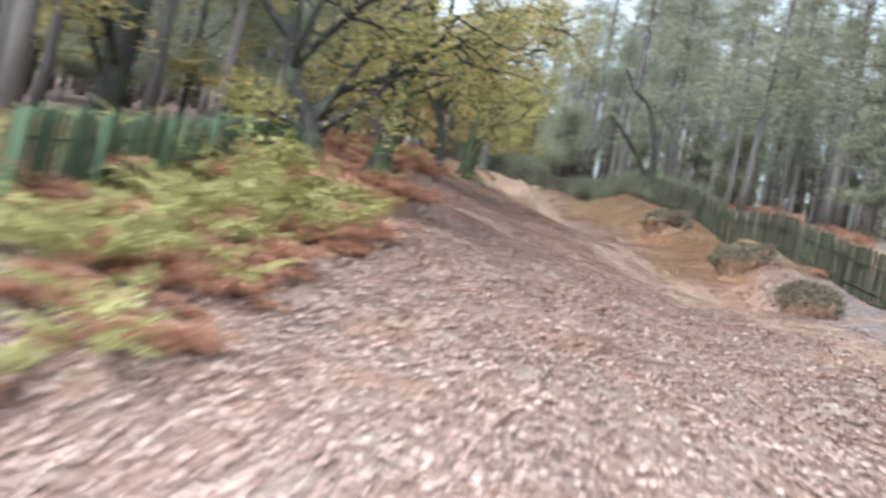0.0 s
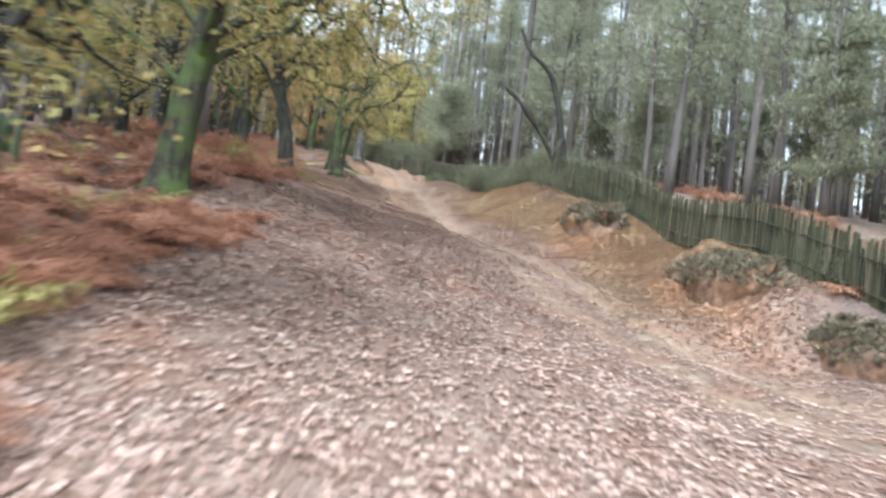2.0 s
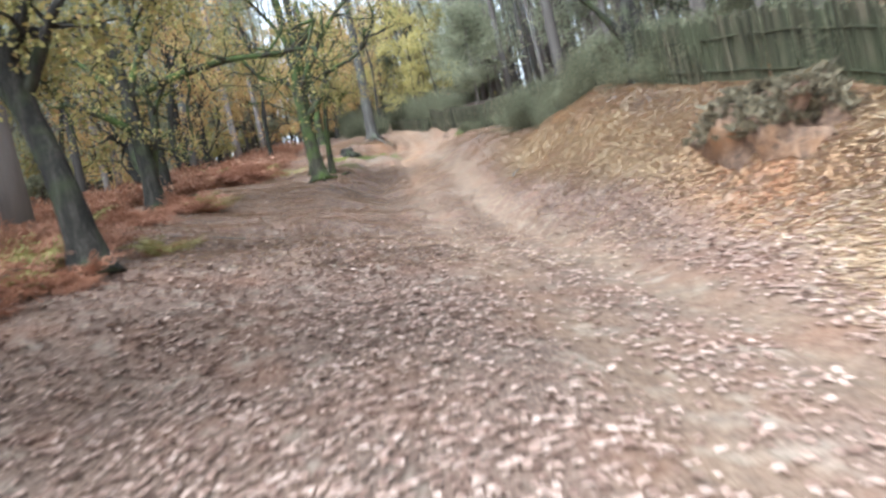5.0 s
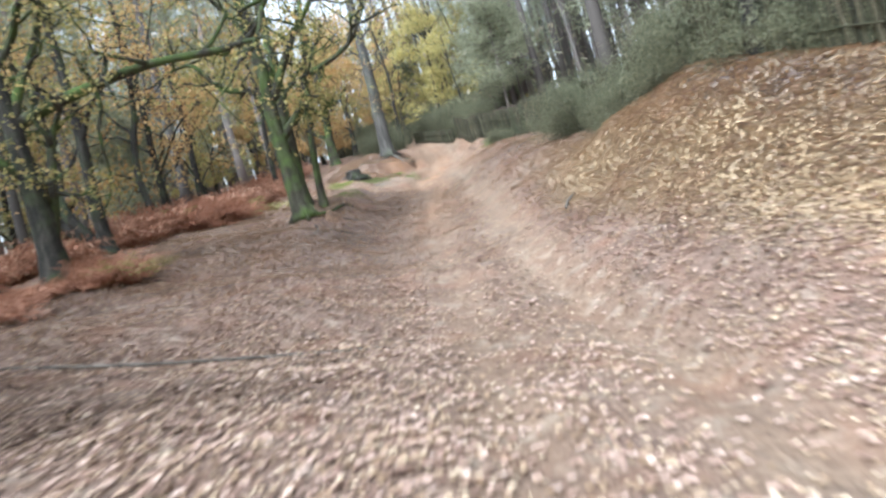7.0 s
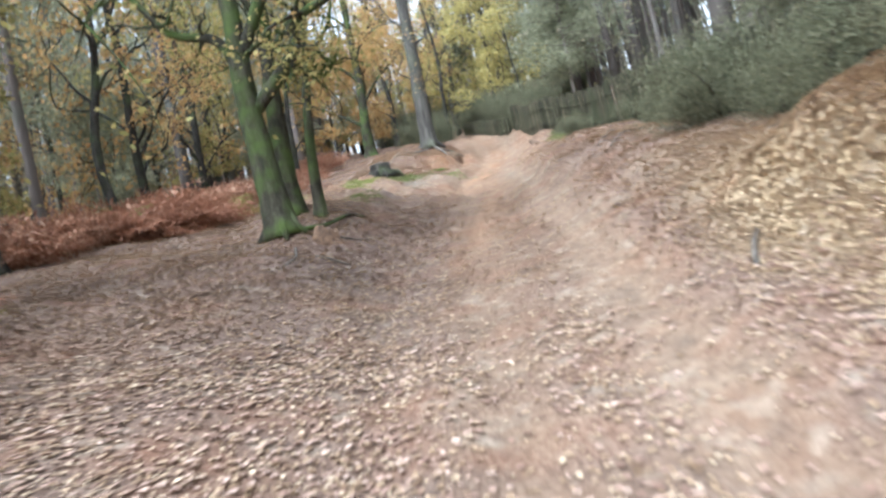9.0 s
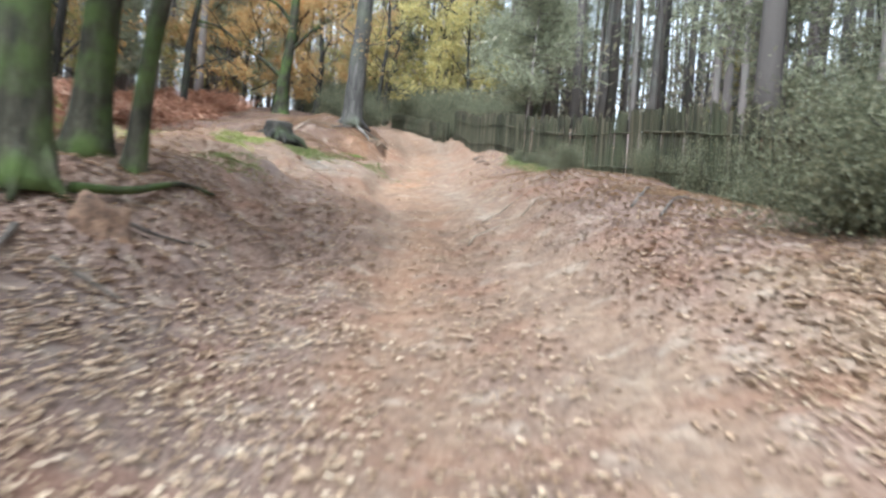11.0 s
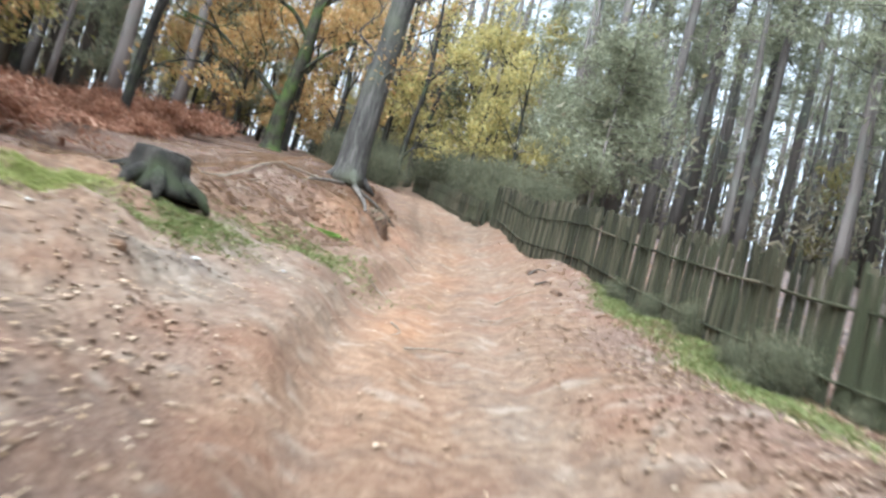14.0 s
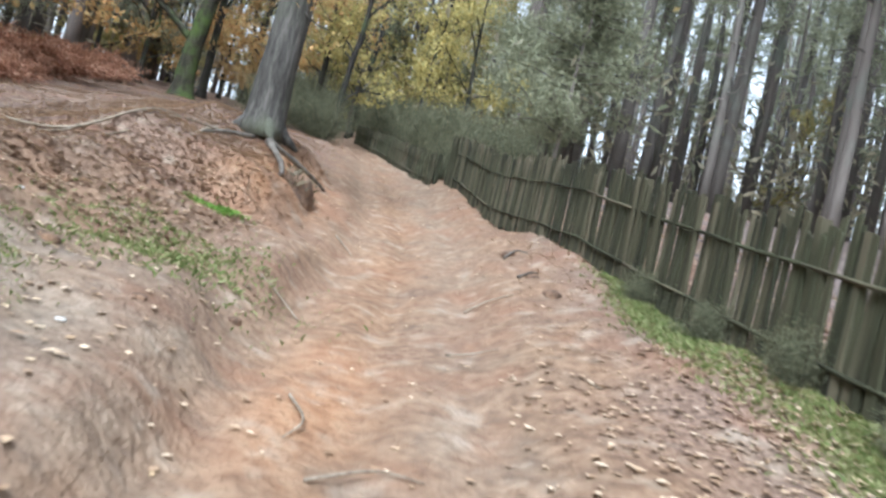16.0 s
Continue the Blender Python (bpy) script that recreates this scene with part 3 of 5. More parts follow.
def oak(x, y, trunk, radius, limbs, label, bark=OAK_BARK, leaf=OAK_LEAF, leaves=2600, leaf_size=0.1, flare=1.7, twigs=3, limb_bark=None, name="oak_tree"):
    """trunk: points above the base (metres from it); limbs: (how far up the trunk 0..1, end point from the base, radius)."""
    z = seat(x, y, 0.1)
    tree = new(name)
    tree.location = (x, y, z)
    tagged(tree, label, "tree", group="broadleaved trees")
    line = smooth_line([(0, 0, 0)] + list(trunk), 6)
    total = len(line) - 1
    radii = [radius * (1 - 0.55 * i / total) * (1 + (flare - 1) * math.exp(-line[i].z / 0.28)) for i in range(total + 1)]
    w = Wood()
    w.tube(line, radii, 12, 0.07)
    for k in range(5):
        a = k * 1.2566 + rng.uniform(-0.3, 0.3)
        d = Vector((math.cos(a), math.sin(a), 0))
        w.tube([d * radius * 0.45 + Vector((0, 0, 0.4)), d * radius * 1.05 + Vector((0, 0, 0.13)), d * radius * 1.9 + Vector((0, 0, -0.08))], [radius * 0.42, radius * 0.32, radius * 0.1], 7)
    part("trunk", w.mesh("trunk", bark), tree)
    tips = []
    for where, end, r in limbs:
        start = line[int(where * total)]
        end = Vector(end)
        reach = (end - start).length
        mid = start.lerp(end, 0.5) + Vector((*rng.normal(0, 0.08, 2), abs(rng.normal(0, 0.05)))) * reach
        bend = smooth_line([start, start.lerp(mid, 0.5) + Vector((*rng.normal(0, 0.05, 2), abs(rng.normal(0, 0.04)))) * reach, mid, mid.lerp(end, 0.55) + Vector(rng.normal(0, 0.07, 3)) * (end - start).length, end], 4)
        w = Wood()
        w.tube(bend, [r * (1 - 0.75 * i / (len(bend) - 1)) for i in range(len(bend))], 8, 0.1)
        length = (end - start).length
        for k in range(6 + twigs):
            q = bend[int(len(bend) * rng.uniform(0.3, 0.98))]
            head = (end - start).normalized() * 0.6 + Vector(rng.normal(0, 0.7, 3))
            tw = wander(q, head, length * rng.uniform(0.3, 0.55), 6, 0.34, 0.04)
            w.tube(tw, [r * 0.38 * (1 - 0.8 * i / 6) for i in range(7)], 5, 0.05)
            tips += tw[2:]
            for _ in range(twigs):
                t2 = wander(tw[rng.integers(2, 6)], head + Vector(rng.normal(0, 0.8, 3)), length * rng.uniform(0.12, 0.3), 4, 0.3)
                w.tube(t2, [r * 0.13 * (1 - 0.8 * i / 4) for i in range(5)], 4, 0)
                tips += t2[1:]
        part("limb", w.mesh("limb", limb_bark or bark), tree)
    if tips and leaves:
        part("foliage", leaves_mesh("foliage", spray(tips, leaves, 0.22), leaf_size, leaf, flat=0.3), tree)
    return tree


def pine_kind(height, radius, lean, seed_label, crown_from=0.42, needles=3900):
    tree = new("pine_tree")
    tagged(tree, seed_label, "tree", group="tall pines")
    line = [Vector((lean * (i / 12) ** 1.5 * height * 0.06 + rng.normal(0, 0.02), rng.normal(0, 0.02), height * i / 12)) for i in range(13)]
    w = Wood()
    w.tube(line, [radius * (1 - 0.72 * i / 12) * (1.25 if i == 0 else 1) for i in range(13)], 10, 0.03)
    part("trunk", w.mesh("trunk", PINE_BARK), tree)
    w, tips = Wood(), []
    for k in range(40):
        h = rng.uniform(0.2, 0.98)
        q = line[int(h * 12)]
        q = q + Vector((0, 0, height / 12 * ((h * 12) % 1)))
        a = rng.uniform(0, 6.283)
        dead = h < crown_from
        length = rng.uniform(0.4, 1.6) if dead else rng.uniform(1.4, 3.2) * (1.25 - h * 0.6)
        tw = wander(q, (math.cos(a), math.sin(a), -0.1 if dead else 0.15), length, 5, 0.14)
        w.tube(tw, [0.035 * (1 - 0.8 * i / 5) for i in range(6)], 5, 0)
        if not dead:
            tips += tw[1:]
    tagged(part("branchwork", w.mesh("branchwork", PINE_BARK), tree), kind="stuff")
    part("crown", leaves_mesh("crown", spray(tips, needles, 0.36), 0.34, NEEDLE, flat=0.3, wide=0.085), tree)
    return tree


def standing(ob, x, y, turn=0.0, tilt=0.0, scale=1.0):
    """Puts a built thing on the ground."""
    return Matrix.Translation((x, y, seat(x, y, 0.08))) @ Euler((tilt, tilt * 0.6, turn)).to_matrix().to_4x4() @ Matrix.Scale(scale, 4)


# oaks beside the track, from the bottom of the slope upwards
oak(-4.3, 13.6, [(0.05, 0, 0.7), (-0.15, 0.1, 1.4), (-0.75, 0.1, 2.3), (-0.95, 0.2, 3.6), (-1.6, 0.4, 5.5)], 0.2,
    [(0.38, (2.0, 0.3, 3.9), 0.09), (0.32, (-1.6, 0.4, 1.9), 0.05), (0.42, (1.0, 0.8, 4.2), 0.08), (0.45, (2.1, 1.2, 3.7), 0.09), (0.6, (1.6, -0.8, 4.6), 0.09), (0.7, (-2.6, 0.5, 4.4), 0.09), (0.9, (0.8, 1.4, 6.2), 0.08), (0.6, (2.4, 0.5, 5.0), 0.08)],
    "crooked dark oak with low spreading limbs and yellowing leaves", leaves=8500, leaf_size=0.085)
oak(-5.0, 22.3, [(0.12, 0, 1.5), (0.3, 0.05, 3.0), (0.5, 0.1, 5.5), (0.6, 0.1, 8.5)], 0.34,
    [(0.42, (2.9, -1.5, 4.6), 0.11), (0.5, (3.8, 0.5, 5.4), 0.12), (0.35, (-3.0, -0.6, 4.0), 0.1), (0.6, (2.0, 1.8, 6.2), 0.1), (0.7, (-2.0, 0.5, 7.4), 0.09), (0.45, (2.4, 2.2, 4.4), 0.09), (0.6, (4.4, 1.4, 5.4), 0.1), (0.7, (3.9, 2.6, 6.8), 0.1), (0.5, (-1.8, 2.4, 4.8), 0.09)],
    "upright oak with a flared mossy foot and yellow-green leaves", bark=MOSSY_BARK, leaves=19000, leaf_size=0.085)
oak(-8.5, 41.3, [(0.0, 0, 1.2), (-0.12, 0.1, 2.8), (-0.25, 0.1, 4.4), (-0.7, 0.2, 6.8)], 0.27,
    [(0.2, (0.9, 0.2, 3.4), 0.16), (0.6, (5.4, 0.3, 4.2), 0.15), (0.45, (-2.4, -0.6, 4.2), 0.13), (0.55, (1.6, 0.8, 6.4), 0.12), (0.6, (-2.2, 0.6, 5.6), 0.12), (0.75, (2.8, -0.5, 6.6), 0.1)],
    "old many-stemmed dark oak with a long mossy limb over the bracken", limb_bark=MOSSY_BARK, leaves=5000, leaf=OAK_LEAF)
oak(-4.35, 29.9, [(-0.14, 0, 1.2), (-0.45, 0.1, 2.4), (-0.75, 0.1, 4.0), (-0.9, 0.2, 7.0)], 0.22,
    [(0.4, (-2.8, -0.4, 4.0), 0.1), (0.5, (1.6, 0.8, 4.4), 0.1), (0.62, (2.6, 0.2, 6.0), 0.1), (0.7, (-3.2, 0.4, 5.8), 0.1)],
    "leaning oak with a bent trunk standing in rusty bracken", leaves=12000)
oak(-10.15, 46.2, [(-0.05, 0, 1.2), (0.05, 0, 3.0), (0.0, 0.1, 5.2), (-0.1, 0.1, 8.0)], 0.2,
    [(0.02, (-1.7, 0.3, 2.6), 0.19), (0.02, (-1.3, 0.3, 5.6), 0.17), (0.5, (1.6, 0.4, 5.6), 0.07), (0.6, (-1.8, 0.3, 6.0), 0.07), (0.85, (0.8, -0.6, 8.8), 0.06)],
    "slender twin-stemmed oak at the edge of the bracken", leaves=3800, leaf=BEECH_LEAF)
oak(-5.1, 46.85, [(-0.08, 0.05, 1.2), (-0.15, 0.1, 2.6), (-0.1, 0.1, 4.2), (-0.3, 0.2, 7.5)], 0.26,
    [(0.42, (2.6, -0.3, 4.6), 0.13), (0.45, (1.5, 0.6, 3.0), 0.1), (0.6, (3.0, 0.5, 6.4), 0.12), (0.55, (-2.6, 0.3, 4.8), 0.11), (0.8, (-1.6, -0.5, 7.4), 0.09)],
    "mossy oak with a crooked limb on the edge of the bank", bark=MOSSY_BARK, leaves=3800, leaf=OAK_LEAF, flare=1.45)
oak(-5.7, 49.0, [(0.1, 0, 2.0), (0.25, 0.1, 4.5), (0.3, 0.1, 8.5)], 0.22,
    [(0.5, (1.6, 0.8, 5.4), 0.08), (0.6, (-2.0, 0.5, 6.0), 0.08), (0.85, (1.0, -0.8, 8.4), 0.06)],
    "straight brown oak trunk beside the mossy oak", bark=MOSSY_BARK, leaves=1200, leaf=OAK_LEAF)
oak(-5.1, 48.9, [(0.1, 0, 1.5), (0.4, 0.1, 3.4), (0.9, 0.1, 6.0)], 0.12,
    [(0.6, (1.6, 0.4, 4.6), 0.05), (0.85, (0.2, 0.8, 6.6), 0.05)],
    "thin leaning young oak beside the mossy oak", bark=MOSSY_BARK, leaves=900, leaf=OAK_LEAF, flare=1.4)
oak(-11.6, 78.3, [(0.0, 0, 1.5), (0.25, 0, 4.0), (0.3, 0.1, 7.0), (0.4, 0.1, 11)], 0.32,
    [(0.33, (-5.0, 0.2, 4.3), 0.13), (0.45, (2.6, 0.4, 5.6), 0.09), (0.55, (-2.8, 0.5, 6.6), 0.1), (0.65, (2.6, -0.6, 7.6), 0.09), (0.8, (-2.0, 0.6, 9.6), 0.08)],
    "oak with a long level limb and thin amber leaves", bark=MOSSY_BARK, leaves=7000, leaf=BEECH_LEAF)
oak(-6.2, 67.8, [(0.05, 0, 2.0), (0.15, 0, 4.5), (0.2, 0, 8.0), (0.3, 0, 13)], 0.36,
    [(0.22, (0.75, -0.3, 3.3), 0.045), (0.3, (-0.8, -0.2, 4.6), 0.04), (0.38, (1.3, 0.2, 5.6), 0.05), (0.5, (-1.8, 0.3, 7.2), 0.07), (0.6, (1.7, 0.3, 8.0), 0.07), (0.7, (-2.2, -0.5, 10), 0.07), (0.85, (1.6, 0.6, 12), 0.06)],
    "tall grey-barked tree rooted on the bank above the track", bark=GREY_BARK, leaves=1200, leaf=BEECH_LEAF, flare=1.3)

# background broadleaved trees
def plain_oak(x, y, height, radius, leaf, count, label, bark=OAK_BARK, spread=2.6, low=0.35):
    limbs = []
    for k in range(6):
        a, h = rng.uniform(0, 6.283), rng.uniform(low, 0.95)
        limbs.append((h * 0.9, (math.cos(a) * spread * rng.uniform(0.6, 1.1), math.sin(a) * spread * rng.uniform(0.6, 1.1), height * (h + rng.uniform(0.02, 0.2))), radius * 0.34))
    return oak(x, y, [(rng.normal(0, 0.1), 0, height * 0.3), (rng.normal(0, 0.2), 0, height * 0.6), (rng.normal(0, 0.3), 0, height)], radius, limbs, label, bark=bark, leaf=leaf, leaves=count, leaf_size=0.16, twigs=1)


for x, y, h, r, leaf, n, label in (
        (-9.5, 15.5, 11, 0.32, OAK_LEAF, 2200, "dark oak among pines behind the bracken"),
        (-13, 21, 12, 0.3, OAK_LEAF, 2200, "tall oak with thin yellow leaves"),
        (-9.8, 32, 9, 0.18, GOLD_LEAF, 1200, "young golden-leaved oak in bracken"),
        (-9.5, 34.5, 9, 0.16, GOLD_LEAF, 1200, "young golden-leaved oak in bracken"),
        (-12.5, 54, 9, 0.16, BEECH_LEAF, 1400, "small beech with orange leaves"),
        (-14, 58, 10, 0.18, BEECH_LEAF, 1500, "small beech with orange leaves"),
        (-16, 66, 9, 0.2, BEECH_LEAF, 1600, "small beech with orange leaves"),
        (-13.5, 71, 10, 0.16, BEECH_LEAF, 1600, "small beech with orange leaves"),
        (-19, 74, 11, 0.2, OAK_LEAF, 2400, "oak with yellow-green leaves"),
        (-9.5, 88, 10, 0.16, BEECH_LEAF, 3200, "small beech with bright orange leaves"),
        (-13, 92, 12, 0.2, BEECH_LEAF, 3200, "beech with bright orange leaves"),
        (-7.8, 84, 9, 0.14, GOLD_LEAF, 3000, "small tree with golden leaves by the bend"),
        (-5.2, 92, 9, 0.13, GOLD_LEAF, 3600, "small tree with golden leaves by the fence"),
        (-2.9, 86.5, 7, 0.1, GOLD_LEAF, 3000, "slender birch with golden leaves by the fence"),
        (-9, 97, 11, 0.2, OAK_LEAF, 3200, "oak with olive-yellow leaves at the bend"),
        (-16, 100, 12, 0.22, OAK_LEAF, 3000, "oak with olive-yellow leaves")):
    plain_oak(x, y, h, r, leaf, n, label, low=0.18)

# smaller trees filling the wood
FILL = [plain_oak(-22, 30, 9, 0.12, OAK_LEAF, 4500, "young oak with olive-yellow leaves in the wood", low=0.12),
        plain_oak(-20, 62, 9, 0.13, BEECH_LEAF, 4500, "young beech with amber leaves in the wood", low=0.12),
        plain_oak(-12, 105, 9, 0.12, GOLD_LEAF, 4500, "young birch with golden leaves in the wood", low=0.12),
        plain_oak(12, 60, 9, 0.12, SHRUB, 7000, "young dark-leaved holly in the wood", low=0.1)]
for k, x0, x1, y0, y1, count in ((0, -40, -12, 8, 60, 9), (1, -24, -12, 72, 100, 6), (0, -34, -13, 66, 105, 4), (2, -30, -13, 70, 105, 3), (2, -26, 2, 88, 118, 7), (0, -30, 0, 90, 122, 6), (3, 14, 36, 20, 110, 6), (0, 12, 34, 30, 110, 5), (3, -44, -16, 10, 60, 4), (1, -16, -9, 84, 100, 3), (2, -8, -2, 92, 108, 4), (0, -10, -3, 96, 116, 5), (3, -14, 0, 100, 122, 6)):
    for _ in range(count):
        x, y = rng.uniform(x0, x1), rng.uniform(y0, y1)
        if abs(x - float(middle(y))) > 5 or y > 100:
            copy_thing(FILL[k], standing(FILL[k], x, y, rng.uniform(0, 6.28), 0.0, rng.uniform(0.7, 1.3)))

# pines: a few kinds, each repeated
pines = [pine_kind(24, 0.24, 0.6, "tall straight pine with a bare grey-brown trunk"), pine_kind(22, 0.19, -0.8, "tall slim pine with dead lower branches", 0.35),
         pine_kind(26, 0.27, 0.2, "tall thick pine with a high needled crown", 0.45), pine_kind(18, 0.17, 1.0, "slim pine with a blue-green crown", 0.22)]
young_pine = pine_kind(8, 0.08, 0.5, "young pine needled almost to the ground", 0.06, 6500)
taken = [(-4.3, 13.6), (-4.9, 22), (-8, 40.5), (-5.9, 27.6), (-10.1, 47.3), (-5.6, 48.3), (-6.1, 50.1), (-11.3, 77.3), (-5.95, 66.8)]
first = set()
spots = []
for _ in range(9000):
    y = rng.uniform(4, 125)
    side = rng.uniform() < 0.52
    off = rng.uniform(7.5, 42) if side else -rng.uniform(9.5, 48)
    if side and y < 34 and off < 8.5:
        continue
    if not side and 40 < y < 80 and off > -13:
        continue
    if y > 84 and abs(off) < 9:
        continue
    x = float(middle(y)) + off
    near = 2.9 if abs(off) < 22 else 3.5
    if all((x - a) ** 2 + (y - b) ** 2 > near * near for a, b in taken):
        taken.append((x, y))
        spots.append((x, y))
    if len(spots) >= 290:
        break
for x, y in spots:
    k = int(rng.integers(0, 4))
    m = standing(pines[k], x, y, rng.uniform(0, 6.28), rng.normal(0, 0.012))
    scale = rng.uniform(0.85, 1.12)
    if k in first:
        copy_thing(pines[k], m @ Matrix.Scale(scale, 4))
    else:
        first.add(k)
        pines[k].matrix_basis = m


# young pines between the tall ones
young_spots = [(0.4, 80.5), (1.5, 86), (7.5, 66), (11, 50), (14, 36), (-1.5, 90), (-17, 60), (-20, 52), (-18, 44), (-16, 36), (-19, 28), (-15, 24), (-21, 70), (-22, 84), (-18, 90), (17, 24)]
young_pine.matrix_basis = standing(young_pine, *young_spots[0], 0.4)
for x, y in young_spots[1:]:
    copy_thing(young_pine, standing(young_pine, x, y, rng.uniform(0, 6.28), 0.0, rng.uniform(0.7, 1.2)))


# far woods beyond the pines
def far_woods():
    w, tips = Wood(), []
    for _ in range(1250):
        a, r = rng.uniform(-0.2, 3.34), rng.uniform(48, 125)
        x, y = r * math.cos(a) * 0.95 - 3, 40 + r * math.sin(a)
        if abs(x - float(middle(min(y, 120)))) < 8 and y < 100:
            continue
        z, h = seat(x, y, 0.3), rng.uniform(14, 26)
        rad = rng.uniform(0.12, 0.3)
        w.tube([(x, y, z), (x + rng.normal(0, 0.2), y, z + h * 0.5), (x + rng.normal(0, 0.5), y, z + h)], [rad, rad * 0.75, rad * 0.2], 5, 0)
        for _ in range(10):
            tips.append((x + rng.normal(0, 1.5), y + rng.normal(0, 1.5), z + h * rng.uniform(0.12, 1.0)))
    body = new("far_woods", w.mesh("far_woods", PINE_BARK))
    tagged(body, "distant grey trunks of a pine wood", "woodland", kind="stuff")
    crown = new("far_woods_canopy", leaves_mesh("far_woods_canopy", spray(tips, 84000, 1.5), 0.75, NEEDLE, flat=0.3, wide=0.1))
    feet = [(p[0] + rng.normal(0, 2.5), p[1] + rng.normal(0, 2.5), seat(p[0], p[1], 0) + rng.uniform(0.3, 5.5)) for p in tips[::2]]
    under = new("far_woods_undergrowth", leaves_mesh("far_woods_undergrowth", spray(feet, 60000, 1.3), 0.6, UNDERGROWTH, flat=0.2, wide=0.16))
    tagged(under, "hazy grey-brown undergrowth of the distant wood", "woodland", kind="stuff")
    low = [p for p in tips if p[0] < 4]
    autumn = new("far_woods_leaves", leaves_mesh("far_woods_leaves", spray([(p[0], p[1], p[2] - 4) for p in low], 10000, 1.3), 0.45, OAK_LEAF, flat=0.3))
    tagged(autumn, "distant olive and amber autumn leaves", "woodland", kind="stuff")
    tagged(crown, "hazy blue-green canopy of the distant wood", "woodland", kind="stuff")


far_woods()


# ---- bracken ----
def frond_points(length, arch, droop):
    return [Vector((length * u * math.cos(arch * (1 - u)), 0, length * (u * math.sin(arch) - droop * u * u))) for u in np.linspace(0, 1, 9)]


def bracken_mesh(mat, fronds, tall, collapsed):
    """A clump of arching fronds, one mesh each, every side shoot split into small drooping leaflets."""
    clump = []
    for k in range(fronds):
        v, f = [], []
        a = 2.399 * k + rng.uniform(-0.4, 0.4)
        length = tall * rng.uniform(0.6, 1.25)
        line = frond_points(length, rng.uniform(0.75, 1.45), rng.uniform(0.3, 0.75) + collapsed)
        ca, sa = math.cos(a), math.sin(a)
        place = Vector((rng.normal(0, 0.2), rng.normal(0, 0.2), 0))
        pts = [Vector((p.x * ca, p.x * sa, max(p.z, 0.02) + 0.02)) + place for p in line]
        side = Vector((-sa, ca, rng.normal(0, 0.35))).normalized()
        for i in range(9):
            half = 0.007 - 0.0003 * i
            v += [pts[i] - side * half, pts[i] + side * half]
        for i in range(8):
            f.append((2 * i, 2 * i + 1, 2 * i + 3, 2 * i + 2))
        for i in range(5, 17):
            u = i / 17
            k8 = int(u * 8)
            q = pts[k8].lerp(pts[min(k8 + 1, 8)], (u * 8) % 1)
            ahead = (pts[min(k8 + 1, 8)] - pts[k8]).normalized()
            reach = length * 0.34 * (1 - u) ** 0.7 + 0.04
            for sign in (-1, 1):
                out = (side * sign + ahead * 0.5 + Vector((0, 0, -rng.uniform(-0.1, 0.7)))).normalized()
                for n in range(4):
                    b = q + out * reach * (n / 4)
                    turn = Vector(rng.normal(0, 0.45, 3))
                    tip = b + (out + turn).normalized() * reach * 0.38
                    wide = (ahead + turn).normalized() * reach * (0.13 - 0.02 * n)
                    s = len(v)
                    v += [b, b.lerp(tip, 0.5) - wide, tip, b.lerp(tip, 0.5) + wide]
                    f.append((s, s + 1, s + 2, s + 3))
                    # the thin stalk that holds the leaflet to the rest
                    stem = 2 * k8 + (sign > 0)
                    f.append((s - 4, s - 3, s) if n else (stem, stem + 2, s))
        clump.append(mesh_of("frond", v, f, mat, smooth=False))
    return clump


RUSTS = [bracken_mesh(RUST_FROND, 16, 1.0, 0.05), bracken_mesh(RUST_FROND, 14, 0.85, 0.12), bracken_mesh(RUST_FROND, 18, 1.15, 0.0)]
TURNING = [bracken_mesh(PALE_FROND, 13, 1.1, 0.0), bracken_mesh(PALE_FROND, 12, 0.95, 0.05)]


def bracken(x, y, turning=False, scale=1.0):
    me = (TURNING if turning else RUSTS)[int(rng.integers(0, 2 if turning else 3))]
    ob = new("bracken")
    for frond in me:
        part("frond", frond, ob)
    ob.matrix_world = Matrix.Translation((x, y, seat(x, y, 0.03))) @ pose(0, 0, 0, rng.normal(0, 6), rng.normal(0, 6), rng.uniform(0, 360)) @ Matrix.Scale(scale * rng.uniform(0.8, 1.2), 4)
    return tagged(ob, "yellow-green bracken turning in autumn" if turning else "collapsed rust-brown dead bracken", "fern", group="bracken beside the track")


def thicket(count, x0, x1, y0, y1, scale=1.0, gold=0.08):
    """A stand of bracken, plant by plant."""
    for _ in range(count):
        bracken(rng.uniform(x0, x1), rng.uniform(y0, y1), rng.uniform() < gold, scale)


